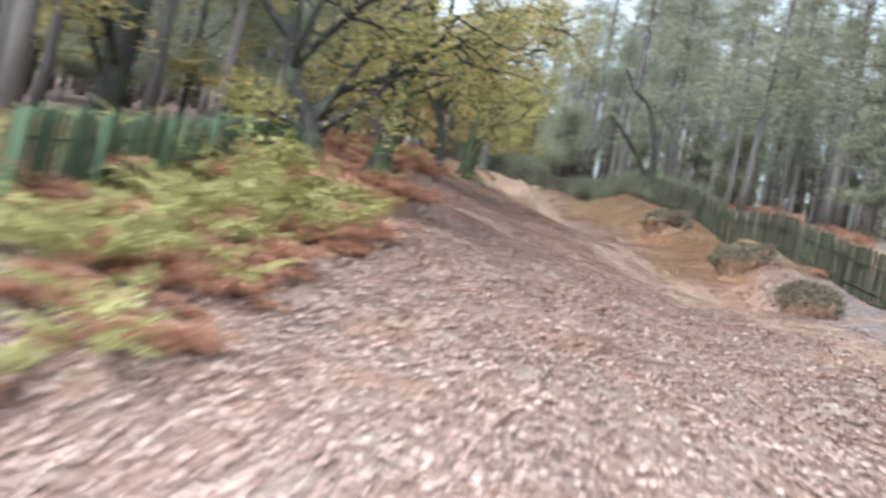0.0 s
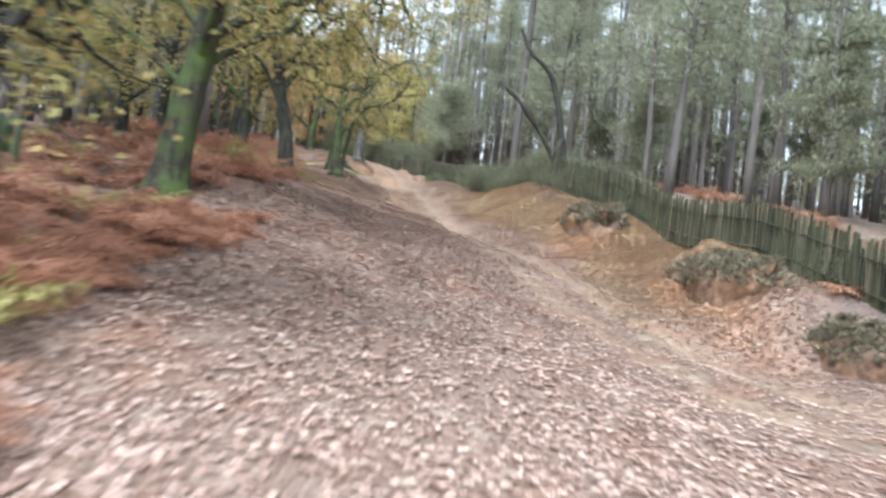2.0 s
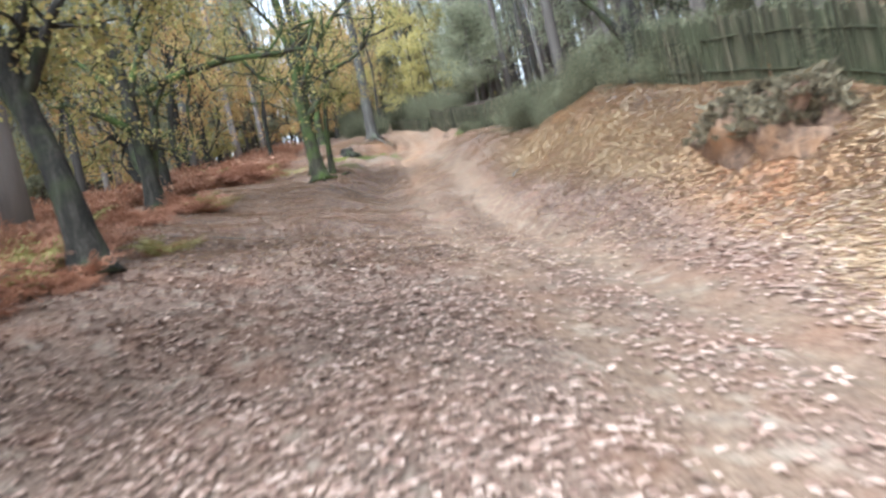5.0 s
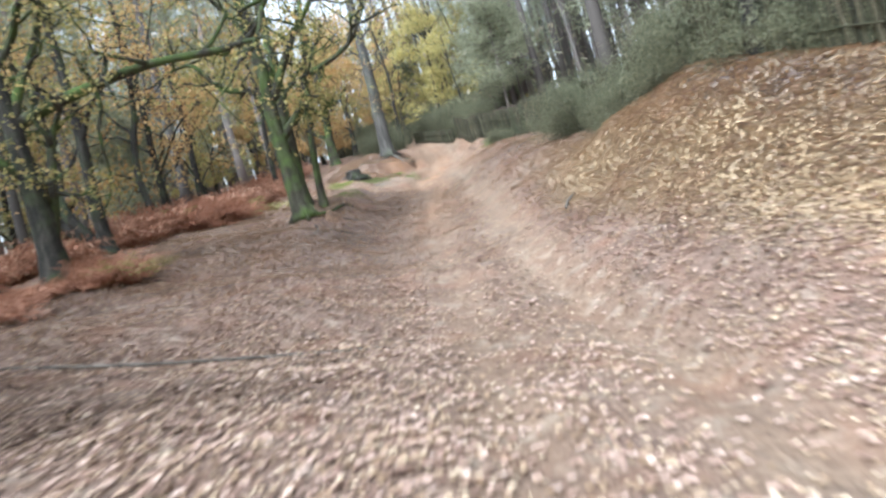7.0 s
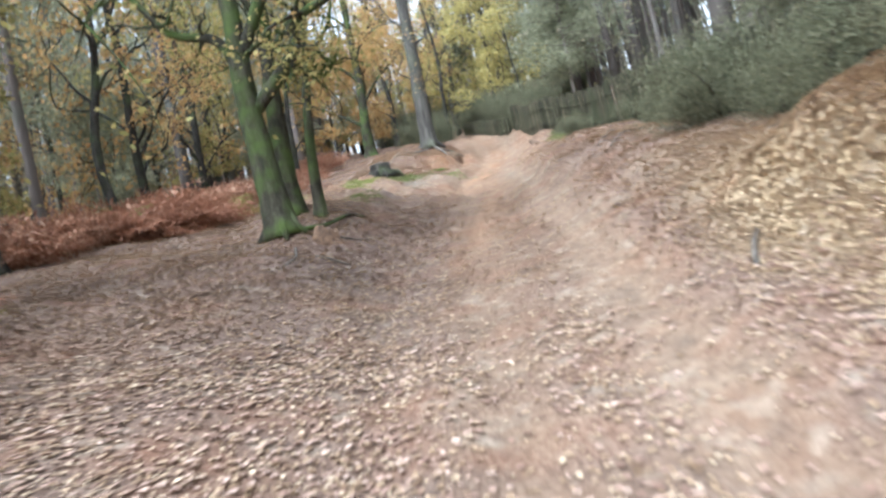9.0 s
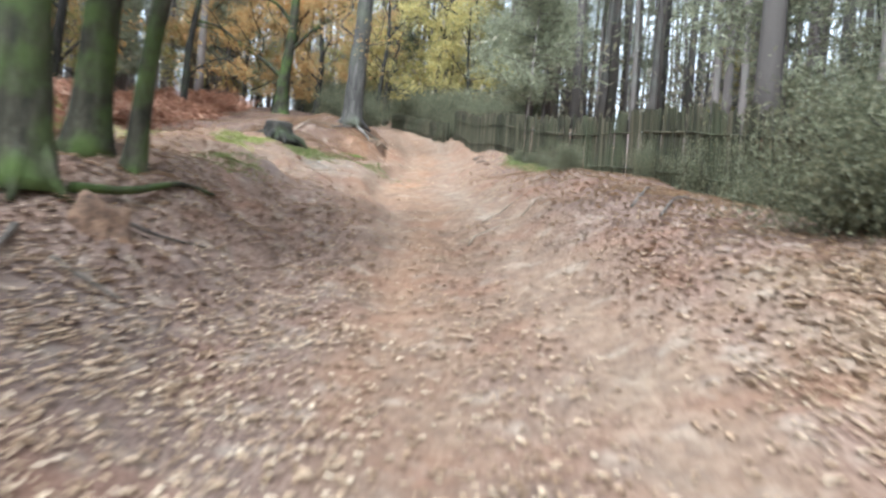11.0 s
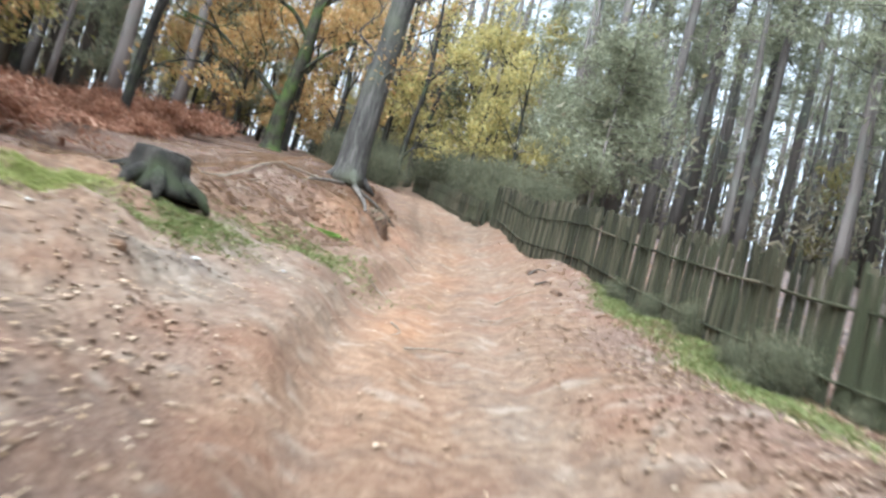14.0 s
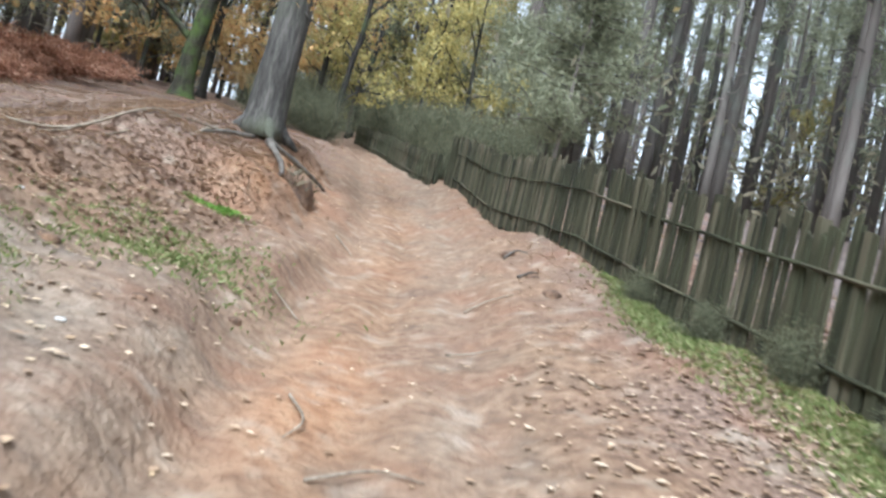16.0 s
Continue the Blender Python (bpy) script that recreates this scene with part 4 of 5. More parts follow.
def bracken_bank(count, x0, x1, y0, y1, scale, kinds=RUSTS, label="dense bank of pinkish-brown dead bracken"):
    """A stand of bracken too dense to tell the plants apart; x counts from the track's middle."""
    parts, faces, base = [], [], 0
    shapes = []
    for sprays in kinds:
        cos, fas, n = [], [], 0
        for me in sprays:
            co = np.empty(len(me.vertices) * 3)
            me.vertices.foreach_get("co", co)
            cos.append(co.reshape(-1, 3))
            fas.append(np.array([tuple(p.vertices) for p in me.polygons if len(p.vertices) == 4]) + n)
            n += len(me.vertices)
        shapes.append((np.concatenate(cos), np.concatenate(fas)))
    for _ in range(count):
        y = rng.uniform(y0, y1)
        x = float(middle(y)) + rng.uniform(x0, x1)
        co, fa = shapes[int(rng.integers(0, len(shapes)))]
        a, s = rng.uniform(0, 6.283), scale * rng.uniform(0.8, 1.2)
        c, d = math.cos(a), math.sin(a)
        parts.append((co @ np.array([[c, d, 0], [-d, c, 0], [0, 0, 1]])) * s + np.array([x, y, seat(x, y, 0.03)]))
        faces.append(fa + base)
        base += len(co)
    v, q = np.concatenate(parts), np.concatenate(faces)
    me = bpy.data.meshes.new("bracken_bank")
    me.vertices.add(len(v))
    me.vertices.foreach_set("co", v.reshape(-1))
    me.loops.add(q.size)
    me.loops.foreach_set("vertex_index", q.reshape(-1))
    me.polygons.add(len(q))
    me.polygons.foreach_set("loop_start", np.arange(len(q)) * 4)
    me.polygons.foreach_set("loop_total", np.full(len(q), 4))
    me.materials.append(kinds[0][0].materials[0])
    me.update(calc_edges=True)
    tagged(new("bracken_bank", me), label, "fern", kind="stuff")


rng = np.random.default_rng(21)
thicket(9, -3.7, -2.5, 3.2, 5.6, 0.45, 0.45)
thicket(10, -4.7, -3.5, 5.2, 7.6, 0.75, 0.75)
thicket(16, -4.5, -3.3, 7.2, 11.2, 0.95, 0.72)
thicket(14, -5.6, -4.6, 6.0, 13.0, 0.9, 0.55)
thicket(26, -3.8, -2.6, 6.0, 11.5, 0.55, 0.04)
thicket(14, -3.2, -2.2, 4.4, 9.0, 0.36, 0.0)
thicket(24, -4.4, -3.2, 11.5, 19.0, 0.55, 0.03)
thicket(12, -4.8, -4.2, 8.0, 13.5, 1.15, 0.6)
thicket(16, -5.4, -4.2, 13.0, 19.5, 0.75, 0.08)
thicket(6, -4.3, -3.6, 12.2, 13.4, 0.85, 1.0)
thicket(20, -3.5, -2.5, 10.4, 12.3, 0.48, 0.04)
thicket(22, -3.9, -2.9, 13.4, 17.6, 0.5, 0.0)
thicket(14, -3.6, -2.7, 16.5, 19.8, 0.42, 0.0)
thicket(10, -4.4, -3.4, 14.0, 21.5, 0.28, 0.0)
thicket(26, -7.8, -4.9, 25.6, 33.0, 0.85, 0.06)
thicket(16, -6.3, -4.2, 23.4, 27.0, 0.62, 0.04)
thicket(7, -6.6, -5.2, 26.0, 29.0, 0.9, 1.0)
thicket(8, -3.5, -2.8, 19.8, 21.4, 0.34, 0.0)
thicket(9, -4.9, -4.0, 25.5, 30.0, 0.4, 0.0)
thicket(3, -4.3, -3.8, 30.8, 32.0, 0.4, 0.9)
thicket(24, -8.8, -7.0, 37.5, 42.0, 0.65, 0.03)
thicket(26, -11.0, -8.6, 49.8, 54.5, 1.3, 0.03)
bracken_bank(26, -10, -6.6, 6, 16, 0.9, TURNING, "yellow-green stand of turning bracken under the oaks")
bracken_bank(60, -10.5, -6.8, 8, 27, 0.75)
bracken_bank(30, -12, -9.2, 25, 38, 0.9)
bracken_bank(70, 5.6, 12, 20, 58, 0.8)
bracken_bank(60, -13, -8.4, 42, 51, 1.3)
bracken_bank(44, -10.5, -8.2, 51, 63, 1.6)
bracken_bank(60, -15.5, -10.2, 51, 64, 1.5)
bracken_bank(80, -14.5, -8.8, 63, 80, 1.2)


# ---- evergreen shrubs behind the bank ----
def shrub_mesh(size, count):
    w, tips = Wood(), []
    for k in range(9):
        a = rng.uniform(0, 6.283)
        stem = wander((rng.normal(0, 0.1), rng.normal(0, 0.1), 0), (math.cos(a) * 0.6, math.sin(a) * 0.6, 1), size * rng.uniform(0.7, 1.1), 6, 0.22)
        w.tube(stem, [0.03 * (1 - 0.8 * i / 6) for i in range(7)], 5, 0)
        tips += stem[1:]
    return w.mesh("stems", OAK_BARK), leaves_mesh("leaves", spray(tips, count, 0.2 * size), 0.075, SHRUB, flat=0.1, wide=0.13)


SHRUBS = [shrub_mesh(1.3, 13000), shrub_mesh(1.7, 17000)]


def shrub(x, y, scale=1.0):
    ob = new("evergreen_shrub")
    tagged(ob, "dense dark green evergreen shrub along the fence", "shrub", group="shrubs along the fence")
    stems, leaves = SHRUBS[int(rng.integers(0, 2))]
    tagged(part("twigwork", stems, ob), kind="stuff")
    part("foliage", leaves, ob)
    ob.matrix_world = Matrix.Translation((x, y, seat(x, y, 0.03))) @ pose(0, 0, 0, 0, 0, rng.uniform(0, 360)) @ Matrix.Scale(scale * rng.uniform(0.85, 1.2), 4)


FENCE = [(9.2, 14), (8.0, 22), (6.2, 31), (4.4, 40.5), (2.5, 48), (0.75, 56), (-0.3, 61.3), (-0.75, 63.5), (-1.3, 65.6), (-1.75, 67.5), (-2.3, 70.5), (-2.95, 74.2), (-4.6, 80), (-7.6, 92)]


def fence_x(y):
    return float(np.interp(y, [p[1] for p in FENCE], [p[0] for p in FENCE]))


SIDE_SHRUBS = ((1.35, 54.6, 0.3), (1.45, 53.4, 0.4), (1.75, 52.0, 0.45), (2.0, 50.6, 0.5), (0.7, 56.4, 0.2), (-0.1, 53.1, 0.27), (-0.25, 60.6, 0.26), (0.0, 59.5, 0.28), (-0.5, 62.0, 0.22), (0.2, 58.3, 0.28), (-0.1, 61.3, 0.26), (0.3, 57.4, 0.3), (-3.2, 75.0, 0.5))
for y in np.arange(23, 53.5, 1.25):
    shrub(fence_x(y) + rng.uniform(0.6, 1.6), y, 0.5 if y > 48 else 0.72 if y > 33 else 0.6)
for y in (38.5, 40, 41.5, 43, 44.6, 46.2, 48):
    shrub(fence_x(y) - rng.uniform(-0.2, 0.3), y, 0.75)
for x, y, s in SIDE_SHRUBS:
    shrub(x, y, s)
for x, y in [(rng.uniform(-16, 2), rng.uniform(92, 112)) for _ in range(26)]:
    shrub(x, y, 1.6)
for x, y in ((-4.0, 83.5), (-3.2, 82.2), (-4.6, 86), (-2.2, 78), (-1.0, 76), (-7.5, 80), (-8.3, 82), (-9.2, 79.5)):
    shrub(x, y, 1.0)


# ---- paling fence on the bank ----
def box_mesh(name, wx, wy, h, mat, top=0.0, uneven=0.004):
    """An upright board with softened edges and an uneven top."""
    e = min(wx, wy) * 0.2
    v, f = [], []
    ring = [(-wx / 2 + e, -wy / 2), (wx / 2 - e, -wy / 2), (wx / 2, -wy / 2 + e), (wx / 2, wy / 2 - e), (wx / 2 - e, wy / 2), (-wx / 2 + e, wy / 2), (-wx / 2, wy / 2 - e), (-wx / 2, -wy / 2 + e)]
    for z in (0, h * 0.5, h):
        for x, y in ring:
            v.append((x + rng.normal(0, uneven), y + rng.normal(0, uneven), z + (top * x / wx if z == h else 0)))
    for i in range(2):
        for k in range(8):
            f.append((i * 8 + k, i * 8 + (k + 1) % 8, i * 8 + 8 + (k + 1) % 8, i * 8 + 8 + k))
    f += [tuple(range(7, -1, -1)), tuple(range(16, 24))]
    return mesh_of(name, v, f, mat, smooth=False)


PALES = [box_mesh("pale", w, 0.022, h, PALE_WOOD, t) for w, h, t in ((0.068, 1.22, 0.03), (0.055, 1.19, -0.02), (0.075, 1.25, 0.01), (0.05, 1.14, 0.04), (0.065, 1.28, -0.03))]
POST = box_mesh("post", 0.1, 0.1, 1.34, PALE_WOOD)
GREEN_POST = box_mesh("post", 0.09, 0.09, 1.3, GREEN_PALE)


def rail_mesh(a, b):
    w = Wood()
    w.tube([a, a.lerp(b, 0.5) + Vector((0, 0, -0.015)), b], [0.017, 0.017, 0.016], 6, 0.1)
    return w.mesh("rail", PALE_WOOD)


def paling_fence(y0, y1, x_at, label, singles, gap=0.056, mat=PALE_REST, low=1.0):
    """Pales nailed to two rails between posts, following the ground."""
    fence = new("paling_fence")
    tagged(fence, label, "fence")
    y = y0
    rest_v, rest_f = [], []
    last = None
    n = 0
    while y < y1:
        x = x_at(y)
        slope = math.atan2(x_at(y + 0.5) - x, 0.5)
        z = float(np.mean([land(x_at(y + d), y + d) for d in (-1.6, -0.8, 0, 0.8, 1.6)])) - 0.06
        if n % 26 == 0:
            post = part("post", GREEN_POST if mat == GREEN_PALE else POST, fence)
            post.matrix_world = Matrix.Translation((x + 0.1, y, z - 0.05)) @ pose(0, 0, 0, rng.normal(0, 2), rng.normal(0, 2), -math.degrees(slope)) @ Matrix.Diagonal((1, 1, low, 1))
            here = Vector((x - 0.03, y, z))
            if last is not None:
                for h in (0.3, 0.92):
                    part("rail", rail_mesh(last + Vector((0, 0, h * low)), here + Vector((0, 0, h * low))), fence)
            last = here
        if rng.uniform() > 0.05:
            me = PALES[int(rng.integers(0, 5))]
            m = Matrix.Translation((x + rng.normal(0, 0.012), y, z + rng.normal(0.03, 0.035))) @ pose(0, 0, 0, rng.normal(0, 1.3), rng.normal(0, 1.0), 90 - math.degrees(slope) + rng.normal(0, 3)) @ Matrix.Diagonal((1, 1, low, 1))
            if singles(y):
                ob = part("pale", me, fence)
                ob.matrix_world = m
            else:
                s = len(rest_v)
                rest_v += [m @ q.co for q in me.vertices]
                rest_f += [tuple(s + i for i in p.vertices) for p in me.polygons]
        y += gap * rng.uniform(0.9, 1.12)
        n += 1
    if rest_v:
        ob = part("paling", mesh_of("paling", rest_v, rest_f, mat, smooth=False), fence)
        tagged(ob, kind="stuff")
    return fence


paling_fence(14, 74.2, fence_x, "weathered mossy paling fence along the top of the bank", lambda y: 60 < y < 74.2)
paling_fence(74.35, 92, lambda y: fence_x(y) - 0.3, "low dark paling fence beyond a gap, further up the track", lambda y: False, 0.06, low=0.72)
paling_fence(6.5, 18.5, lambda y: -4.95 - (y - 8.0) * 0.07, "green mossy paling fence half hidden by bracken", lambda y: False, 0.06, mat=GREEN_PALE, low=0.9)

# ---- stump, roots, sticks and banks ----
def stump(x, y, radius, height, label):
    ob = new("tree_stump")
    ob.location = (x, y, seat(x, y, 0.06))
    tagged(ob, label, "stump")
    w = Wood()
    w.tube([(0, 0, -0.05), (0, 0, height * 0.16), (0, 0, height * 0.4), (0.01, 0, height * 0.75), (0.015, 0, height)], [radius * 1.75, radius * 1.45, radius * 1.16, radius, radius * 0.97], 18, 0.06)
    for k in range(7):
        a = k * 0.898 + rng.uniform(-0.25, 0.25)
        d = Vector((math.cos(a), math.sin(a), 0))
        w.tube([d * radius * 0.75 + Vector((0, 0, height * 0.55)), d * radius * 1.35 + Vector((0, 0, height * 0.22)), d * radius * 1.9 + Vector((0, 0, 0.02)), d * radius * 2.3 + Vector((0, 0, -0.12))], [radius * 0.2, radius * 0.3, radius * 0.22, radius * 0.1], 8)
    part("bole", w.mesh("bole", OAK_BARK), ob)
    w = Wood()
    w.tube([(0.015, 0, height - 0.01), (0.015, 0, height + 0.02)], [radius * 0.93, radius * 0.9], 16, 0.05)
    part("cut_face", w.mesh("cut_face", ROOT_WOOD), ob, "dark weathered saw cut")


stump(-6.2, 58.45, 0.32, 0.42, "sawn mossy tree stump on the verge")


def stick(points, radius, label, name="stick", mat=DEAD_WOOD, lift=0.02):
    """A root or fallen branch that follows the ground; points: x, y, height over the ground."""
    line = smooth_line([(x, y, float(land(x, y)) + h + lift) for x, y, h in points], 5)
    w = Wood()
    n = len(line) - 1
    w.tube(line, [radius * (1 - 0.6 * i / n) for i in range(n + 1)], 6, 0.14)
    me = w.mesh(name, mat)
    return tagged(new(name, me), label, "root" if "root" in name else "branch")


# fallen branches and bare roots
stick([(-5.4, 34.7, 0), (-3.6, 34.95, 0.03), (-2.2, 35.2, 0.02), (-1.1, 35.5, 0)], 0.026, "long thin fallen branch lying across the verge", "fallen_branch", ROOT_WOOD)
stick([(-7.8, 62.9, 0.02), (-7.3, 63.4, 0.05), (-6.9, 64.6, 0.05), (-6.8, 66.0, 0.02)], 0.024, "bleached fallen branch on the leafy bank", "fallen_branch")
stick([(-6.6, 66.6, 0.02), (-6.5, 65.8, 0.03), (-6.3, 64.6, 0)], 0.03, "bleached thin fallen branch on the bank", "fallen_branch")
stick([(-5.8, 66.8, 0.12), (-5.4, 66.2, 0.1), (-5.2, 65.6, 0.02), (-5.25, 65.2, -0.05)], 0.06, "gnarled root over the bank's edge", "tree_root", ROOT_WOOD)
stick([(-6.0, 66.6, 0.12), (-6.3, 66.0, 0.08), (-6.35, 65.2, 0.0)], 0.045, "gnarled root over the bank's edge", "tree_root", ROOT_WOOD)
stick([(-5.8, 66.9, 0.12), (-5.2, 67.4, 0.06), (-4.9, 68.2, -0.05)], 0.055, "gnarled root over the bank's edge", "tree_root", ROOT_WOOD)
for pts, r in (([(-4.15, 61.0, 0), (-3.9, 61.07, 0.02), (-3.7, 60.8, 0)], 0.018), ([(-4.15, 65.3, 0), (-3.99, 65.06, 0.02), (-3.8, 64.8, 0)], 0.02), ([(-2.25, 62.1, 0), (-2.04, 62.12, 0.02), (-1.8, 62.0, 0)], 0.018),
               ([(-3.0, 57.6, 0), (-2.7, 57.8, 0.02), (-2.45, 57.7, 0)], 0.016), ([(-3.3, 58.6, 0), (-3.15, 58.3, 0.02), (-3.2, 58.0, 0)], 0.016), ([(-2.4, 60.3, 0), (-2.2, 60.4, 0.01), (-2.0, 60.3, 0)], 0.014)):
    stick(pts, r * 0.65, "short dry twig lying on the bare track", "twig")
for pts, r in (([(-1.35, 51.2, 0), (-1.22, 51.5, 0.03), (-1.12, 51.85, 0.01), (-0.9, 51.9, 0.03), (-0.7, 52.2, 0)], 0.011), ([(-0.85, 51.0, 0), (-0.72, 51.15, 0.03), (-0.66, 51.4, 0.0), (-0.5, 51.6, 0)], 0.009), ([(-1.5, 50.2, 0), (-1.42, 50.4, 0.03), (-1.3, 50.45, 0.02), (-1.1, 50.75, 0)], 0.011)):
    stick(pts, r, "bare pale root across the edge of the track", "tree_root", DEAD_WOOD)
for pts, r in (([(0.3, 49.6, 0), (0.59, 50.24, 0.05), (0.75, 50.9, 0.0)], 0.017), ([(0.5, 49.0, 0), (0.8, 49.6, 0.05), (1.2, 50.0, 0.0)], 0.015), ([(1.2, 41.6, 0), (1.3, 42.1, 0.06), (1.45, 42.6, 0)], 0.035)):
    stick(pts, r, "dead branch lying among leaves on the bank", "fallen_branch", ROOT_WOOD)
stick([(-4.85, 47.2, 0.06), (-4.66, 47.9, 0.1), (-4.5, 48.7, 0.06), (-4.42, 49.5, 0.0)], 0.05, "mossy fallen log at the edge of the bank", "fallen_log", MOSSY_BARK)


for pts, r in (([(-6.3, 66.4, 0.02), (-6.8, 65.2, 0.02), (-6.9, 63.9, 0.0), (-7.15, 62.7, -0.02)], 0.018), ([(-7.0, 64.4, 0), (-7.3, 63.4, 0.03), (-7.2, 62.2, 0)], 0.018)):
    stick(pts, r, "bleached surface root on the leafy bank", "tree_root", DEAD_WOOD)
for pts, r in (([(-4.7, 46.2, 0.0), (-4.5, 45.6, 0.0), (-4.55, 45.0, -0.03)], 0.03), ([(-4.45, 46.9, 0.05), (-4.1, 47.3, 0.02), (-3.9, 47.9, -0.02)], 0.025), ([(-4.35, 46.1, 0.0), (-4.1, 46.0, 0.0), (-3.8, 46.1, -0.03)], 0.022)):
    stick(pts, r, "dark root of the mossy oak on the broken bank", "tree_root", ROOT_WOOD)


for pts in ([(-1.8, 64.3, 0), (-1.65, 64.45, 0.05), (-1.5, 64.4, 0)], [(-1.7, 63.0, 0), (-1.55, 63.1, 0.04), (-1.45, 63.3, 0)]):
    stick(pts, 0.02, "gnarled stub of root beside the track", "tree_root", ROOT_WOOD)


# ---- broken banks and clumps ----
def clod(x, y, length, width, height, turn, label, tufts=500, green=HEATHER, earth=EARTH):
    """A ragged lump of earth with a steep broken face and growth on top."""
    ob = new("earth_clump")
    tagged(ob, label, "earth bank", group="broken banks")
    n, m = 34, 10
    v, f = [], []
    for j in range(-1, m + 1):
        el = max(j, 0) / m * 1.5708
        for i in range(n):
            a = 6.2832 * i / n
            k = max(math.cos(el), 0.0) ** 0.5
            q = Vector((math.cos(a) * length / 2 * k, math.sin(a) * width / 2 * k, math.sin(el) ** 0.9 * height))
            at = Vector((q.x + x, q.y + y, q.z))
            q *= 1 + 0.45 * noise.noise(at * 1.7) + 0.28 * noise.noise(at * 4.3) + 0.14 * noise.noise(at * 11)
            if j < 0:
                q = Vector((q.x * 0.9, q.y * 0.9, -1.1 * height))
            v.append(q)
    for j in range(m + 1):
        for i in range(n):
            f.append((j * n + i, j * n + (i + 1) % n, (j + 1) * n + (i + 1) % n, (j + 1) * n + i))
    part("soil", mesh_of("soil", v, f, earth), ob)
    if tufts:
        k = np.array([tuple(q) for q in v if q.z > height * 0.3])
        c = k[rng.integers(0, len(k), tufts)] + rng.normal(0, 0.05, (tufts, 3)) * np.array([1, 1, 0.3])
        tagged(part("growth", blades_mesh("growth", c, 0.11, green), ob), kind="stuff")
    ob.matrix_world = Matrix.Translation((x, y, seat(x, y, height * 0.5))) @ pose(0, 0, 0, 0, 0, turn)
    return ob


clod(-4.3, 46.75, 0.6, 0.45, 0.5, 20, "dark broken lump of earth and root under the mossy oak", 0)
clod(4.85, 32.2, 3.4, 1.3, 0.8, 98, "heather-topped earth clump with an undercut orange face", 11000)
clod(6.0, 24.3, 3.8, 1.3, 0.8, 94, "heather-topped overhanging clump above bare orange earth", 10000)
clod(6.5, 20.2, 2.4, 1.0, 0.8, 100, "heather-topped overhanging clump above bare orange earth", 7000)
clod(-5.0, 66.3, 1.0, 0.5, 0.55, 75, "dark undercut lip of earth and roots on the bank", 120)
for x, y, s in ((-1.72, 64.55, 0.18), (-1.52, 63.1, 0.2), (-1.4, 62.1, 0.22), (-4.9, 57.2, 0.12), (-4.3, 58.6, 0.1), (-4.0, 59.8, 0.1), (-5.2, 59.2, 0.16), (-5.0, 55.6, 0.12)):
    clod(x, y, s * 1.3, s, s * 0.34, rng.uniform(0, 180), "small clod of earth beside the track", 0)


# ---- grass and moss ----
def turf_patch(x, y, rx, ry, count, mat, label, tall=0.09):
    px, py = rng.normal(x, rx * 0.5, count), rng.normal(y, ry * 0.5, count)
    c = np.stack([px, py, land(px, py) - 0.01], 1)
    me = blades_mesh("grass", c, tall, mat)
    return tagged(new("grass", me), label, "grass", kind="stuff")


turf_patch(-6.2, 56.2, 0.22, 1.1, 15000, BRIGHT_GRASS, "short bright green grass by the stump", 0.035)
turf_patch(-5.95, 54.6, 0.2, 0.5, 6000, BRIGHT_GRASS, "short bright green grass on the verge", 0.035)
turf_patch(-5.35, 57.7, 0.5, 0.9, 6500, GRASS, "thin straw-coloured grass by the stump", 0.04)
turf_patch(-4.95, 51.7, 0.4, 0.7, 2500, GRASS, "thin olive grass on the verge", 0.035)
turf_patch(-0.5, 61.6, 0.34, 2.2, 11000, GRASS, "rough grass along the foot of the fence", 0.045)
turf_patch(0.0, 57.6, 0.36, 2.2, 12000, GRASS, "rough grass along the foot of the fence", 0.045)
turf_patch(-5.35, 63.3, 0.25, 0.25, 4000, MOSS, "small cushion of bright green moss", 0.05)
turf_patch(-4.9, 60.6, 1.0, 1.2, 3000, GRASS, "thin grass on bare earth", 0.05)

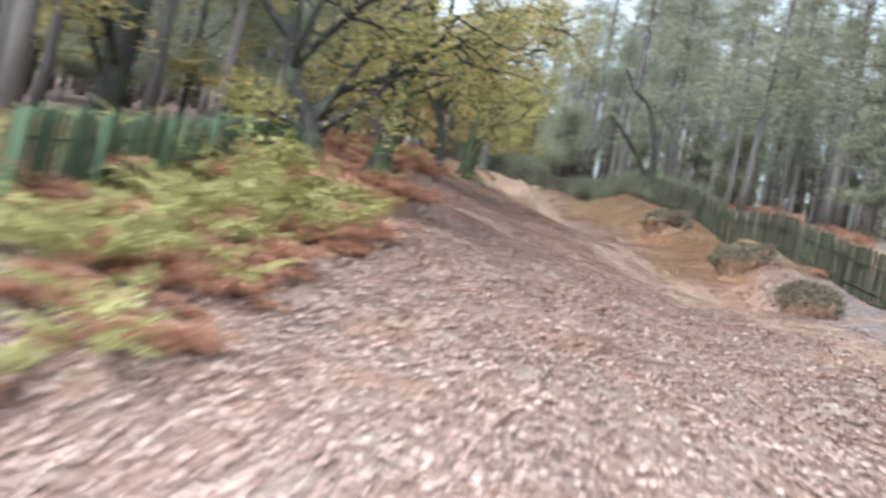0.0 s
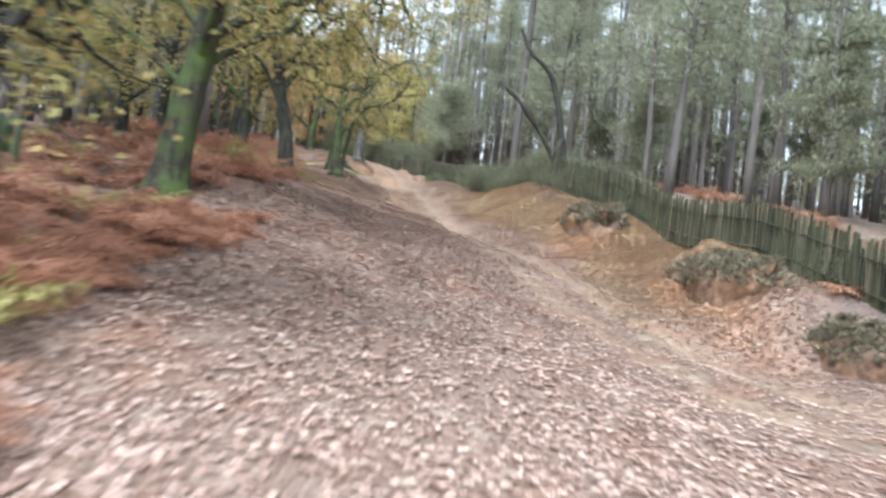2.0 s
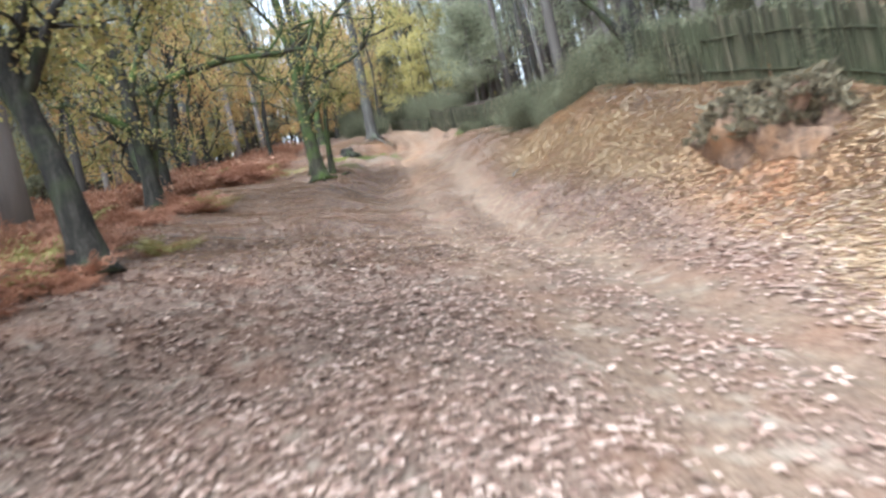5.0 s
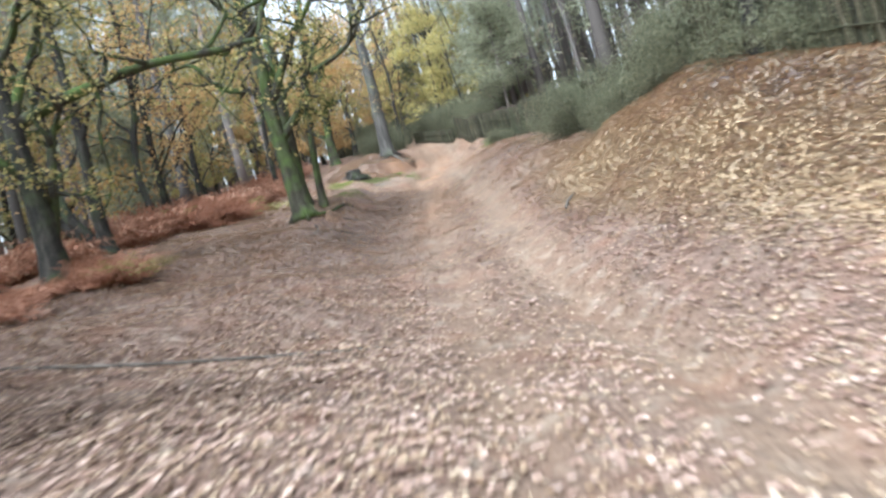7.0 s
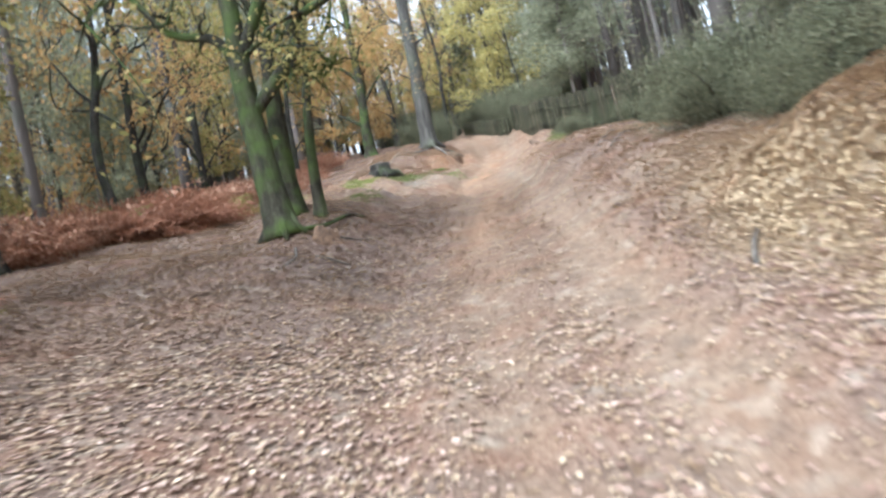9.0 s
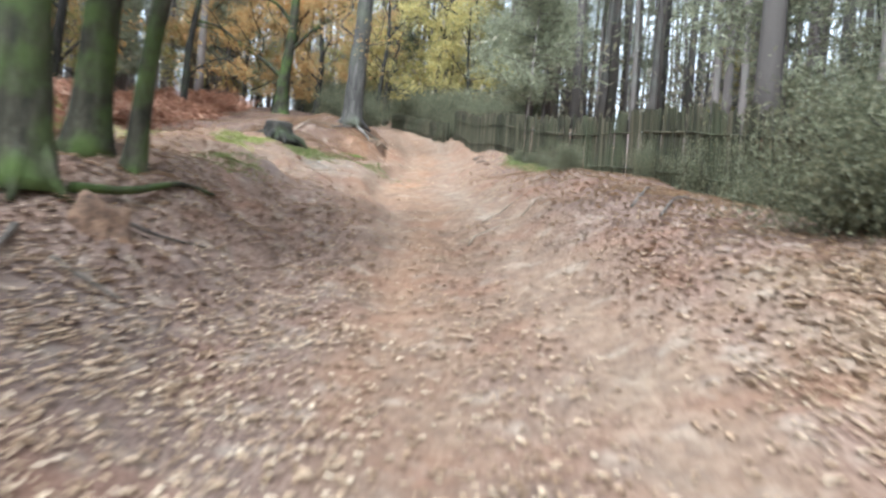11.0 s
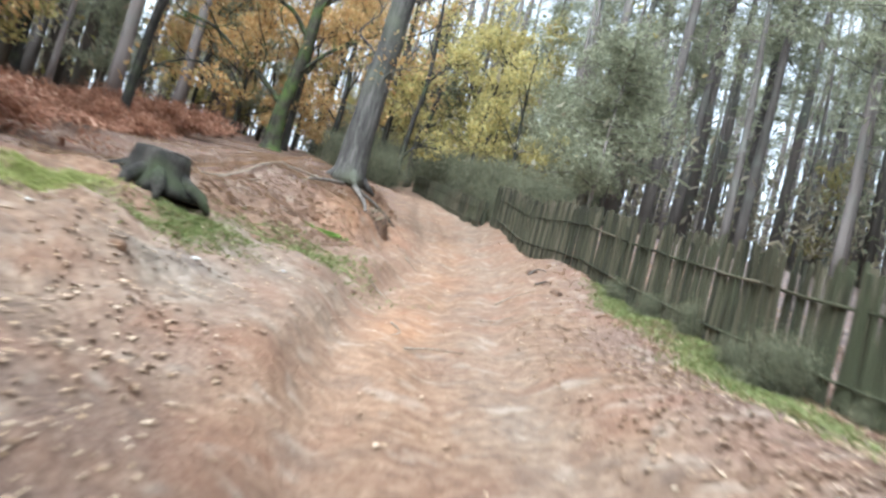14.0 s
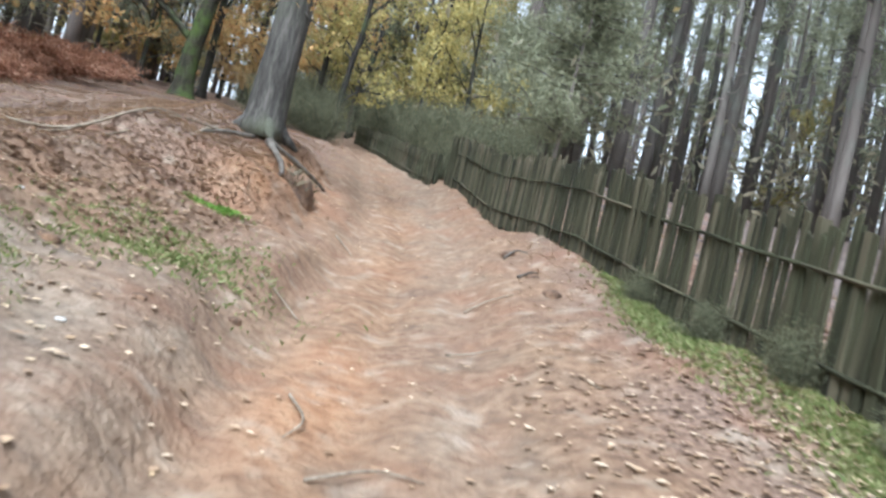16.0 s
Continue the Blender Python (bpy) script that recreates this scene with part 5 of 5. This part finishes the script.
# pale stones and scraps on the verge
for x, y, s in ((-5.1, 58.3, 0.035), (-5.3, 60.1, 0.03), (-4.8, 56.6, 0.04), (-4.4, 57.9, 0.03), (-5.9, 58.2, 0.025), (-6.1, 60.4, 0.035), (-5.6, 55.4, 0.03), (-5.2, 57.2, 0.03), (-4.9, 59.4, 0.03)):
    bm = bmesh.new()
    bmesh.ops.create_icosphere(bm, subdivisions=2, radius=s)
    for q in bm.verts:
        q.co *= 1 + 0.3 * noise.noise(q.co * 14 + Vector((x, y, 0)))
        q.co.z *= 0.4
    me = bpy.data.meshes.new("stone")
    bm.to_mesh(me)
    bm.free()
    me.materials.append(STONE)
    ob = tagged(new("stone", me), "small pale stone on the verge", "stone", group="stones")
    ob.location = (x, y, float(land(x, y)) + s * 0.15)


# ---- broken birch leaning over the bank ----
def broken_tree(x, y):
    ob = new("broken_tree")
    z = seat(x, y, 0.1)
    ob.location = (x, y, z)
    tagged(ob, "crooked bare tree with a snapped top leaning over the bank", "tree")
    w = Wood()
    w.tube(smooth_line([(0, 0, 0), (0.05, 0, 1.0), (0.15, 0, 2.1)], 5), [0.2, 0.19, 0.18, 0.17, 0.16, 0.16, 0.15, 0.15, 0.14, 0.13, 0.12], 10, 0.1)
    part("trunk", w.mesh("trunk", OAK_BARK), ob)
    w = Wood()
    line = smooth_line([(0.2, 0.1, 0.3), (-0.2, 0, 1.5), (2.9 - x, 38.9 - y, 10.55 - z), (2.1, 38.8, 11.25) - np.array((x, y, z))], 6)
    w.tube(line, [0.085 + 0.02 * math.sin(i * 1.3) for i in range(len(line))], 8, 0.12)
    part("snapped_top", w.mesh("snapped_top", OAK_BARK), ob)
    w = Wood()
    line = smooth_line([(0.25, 0.1, 0.0), (0.3, 0.1, 1.5), (-0.1, 0.1, 3.4), (-0.6, 0, 4.7), (-1.5, 0, 5.5), (-2.0, 0, 6.4)], 5)
    w.tube(line, [0.17 - 0.12 * i / (len(line) - 1) for i in range(len(line))], 9, 0.1)
    for k in range(9):
        q = line[int(rng.integers(7, len(line)))]
        tw = wander(q, (rng.normal(0, 1), rng.normal(0, 0.6), 0.4), rng.uniform(0.4, 1.2), 5, 0.3)
        w.tube(tw, [0.028 * (1 - 0.8 * i / 5) for i in range(6)], 5, 0)
    part("crooked_stem", w.mesh("crooked_stem", OAK_BARK), ob)


broken_tree(4.5, 39.6)
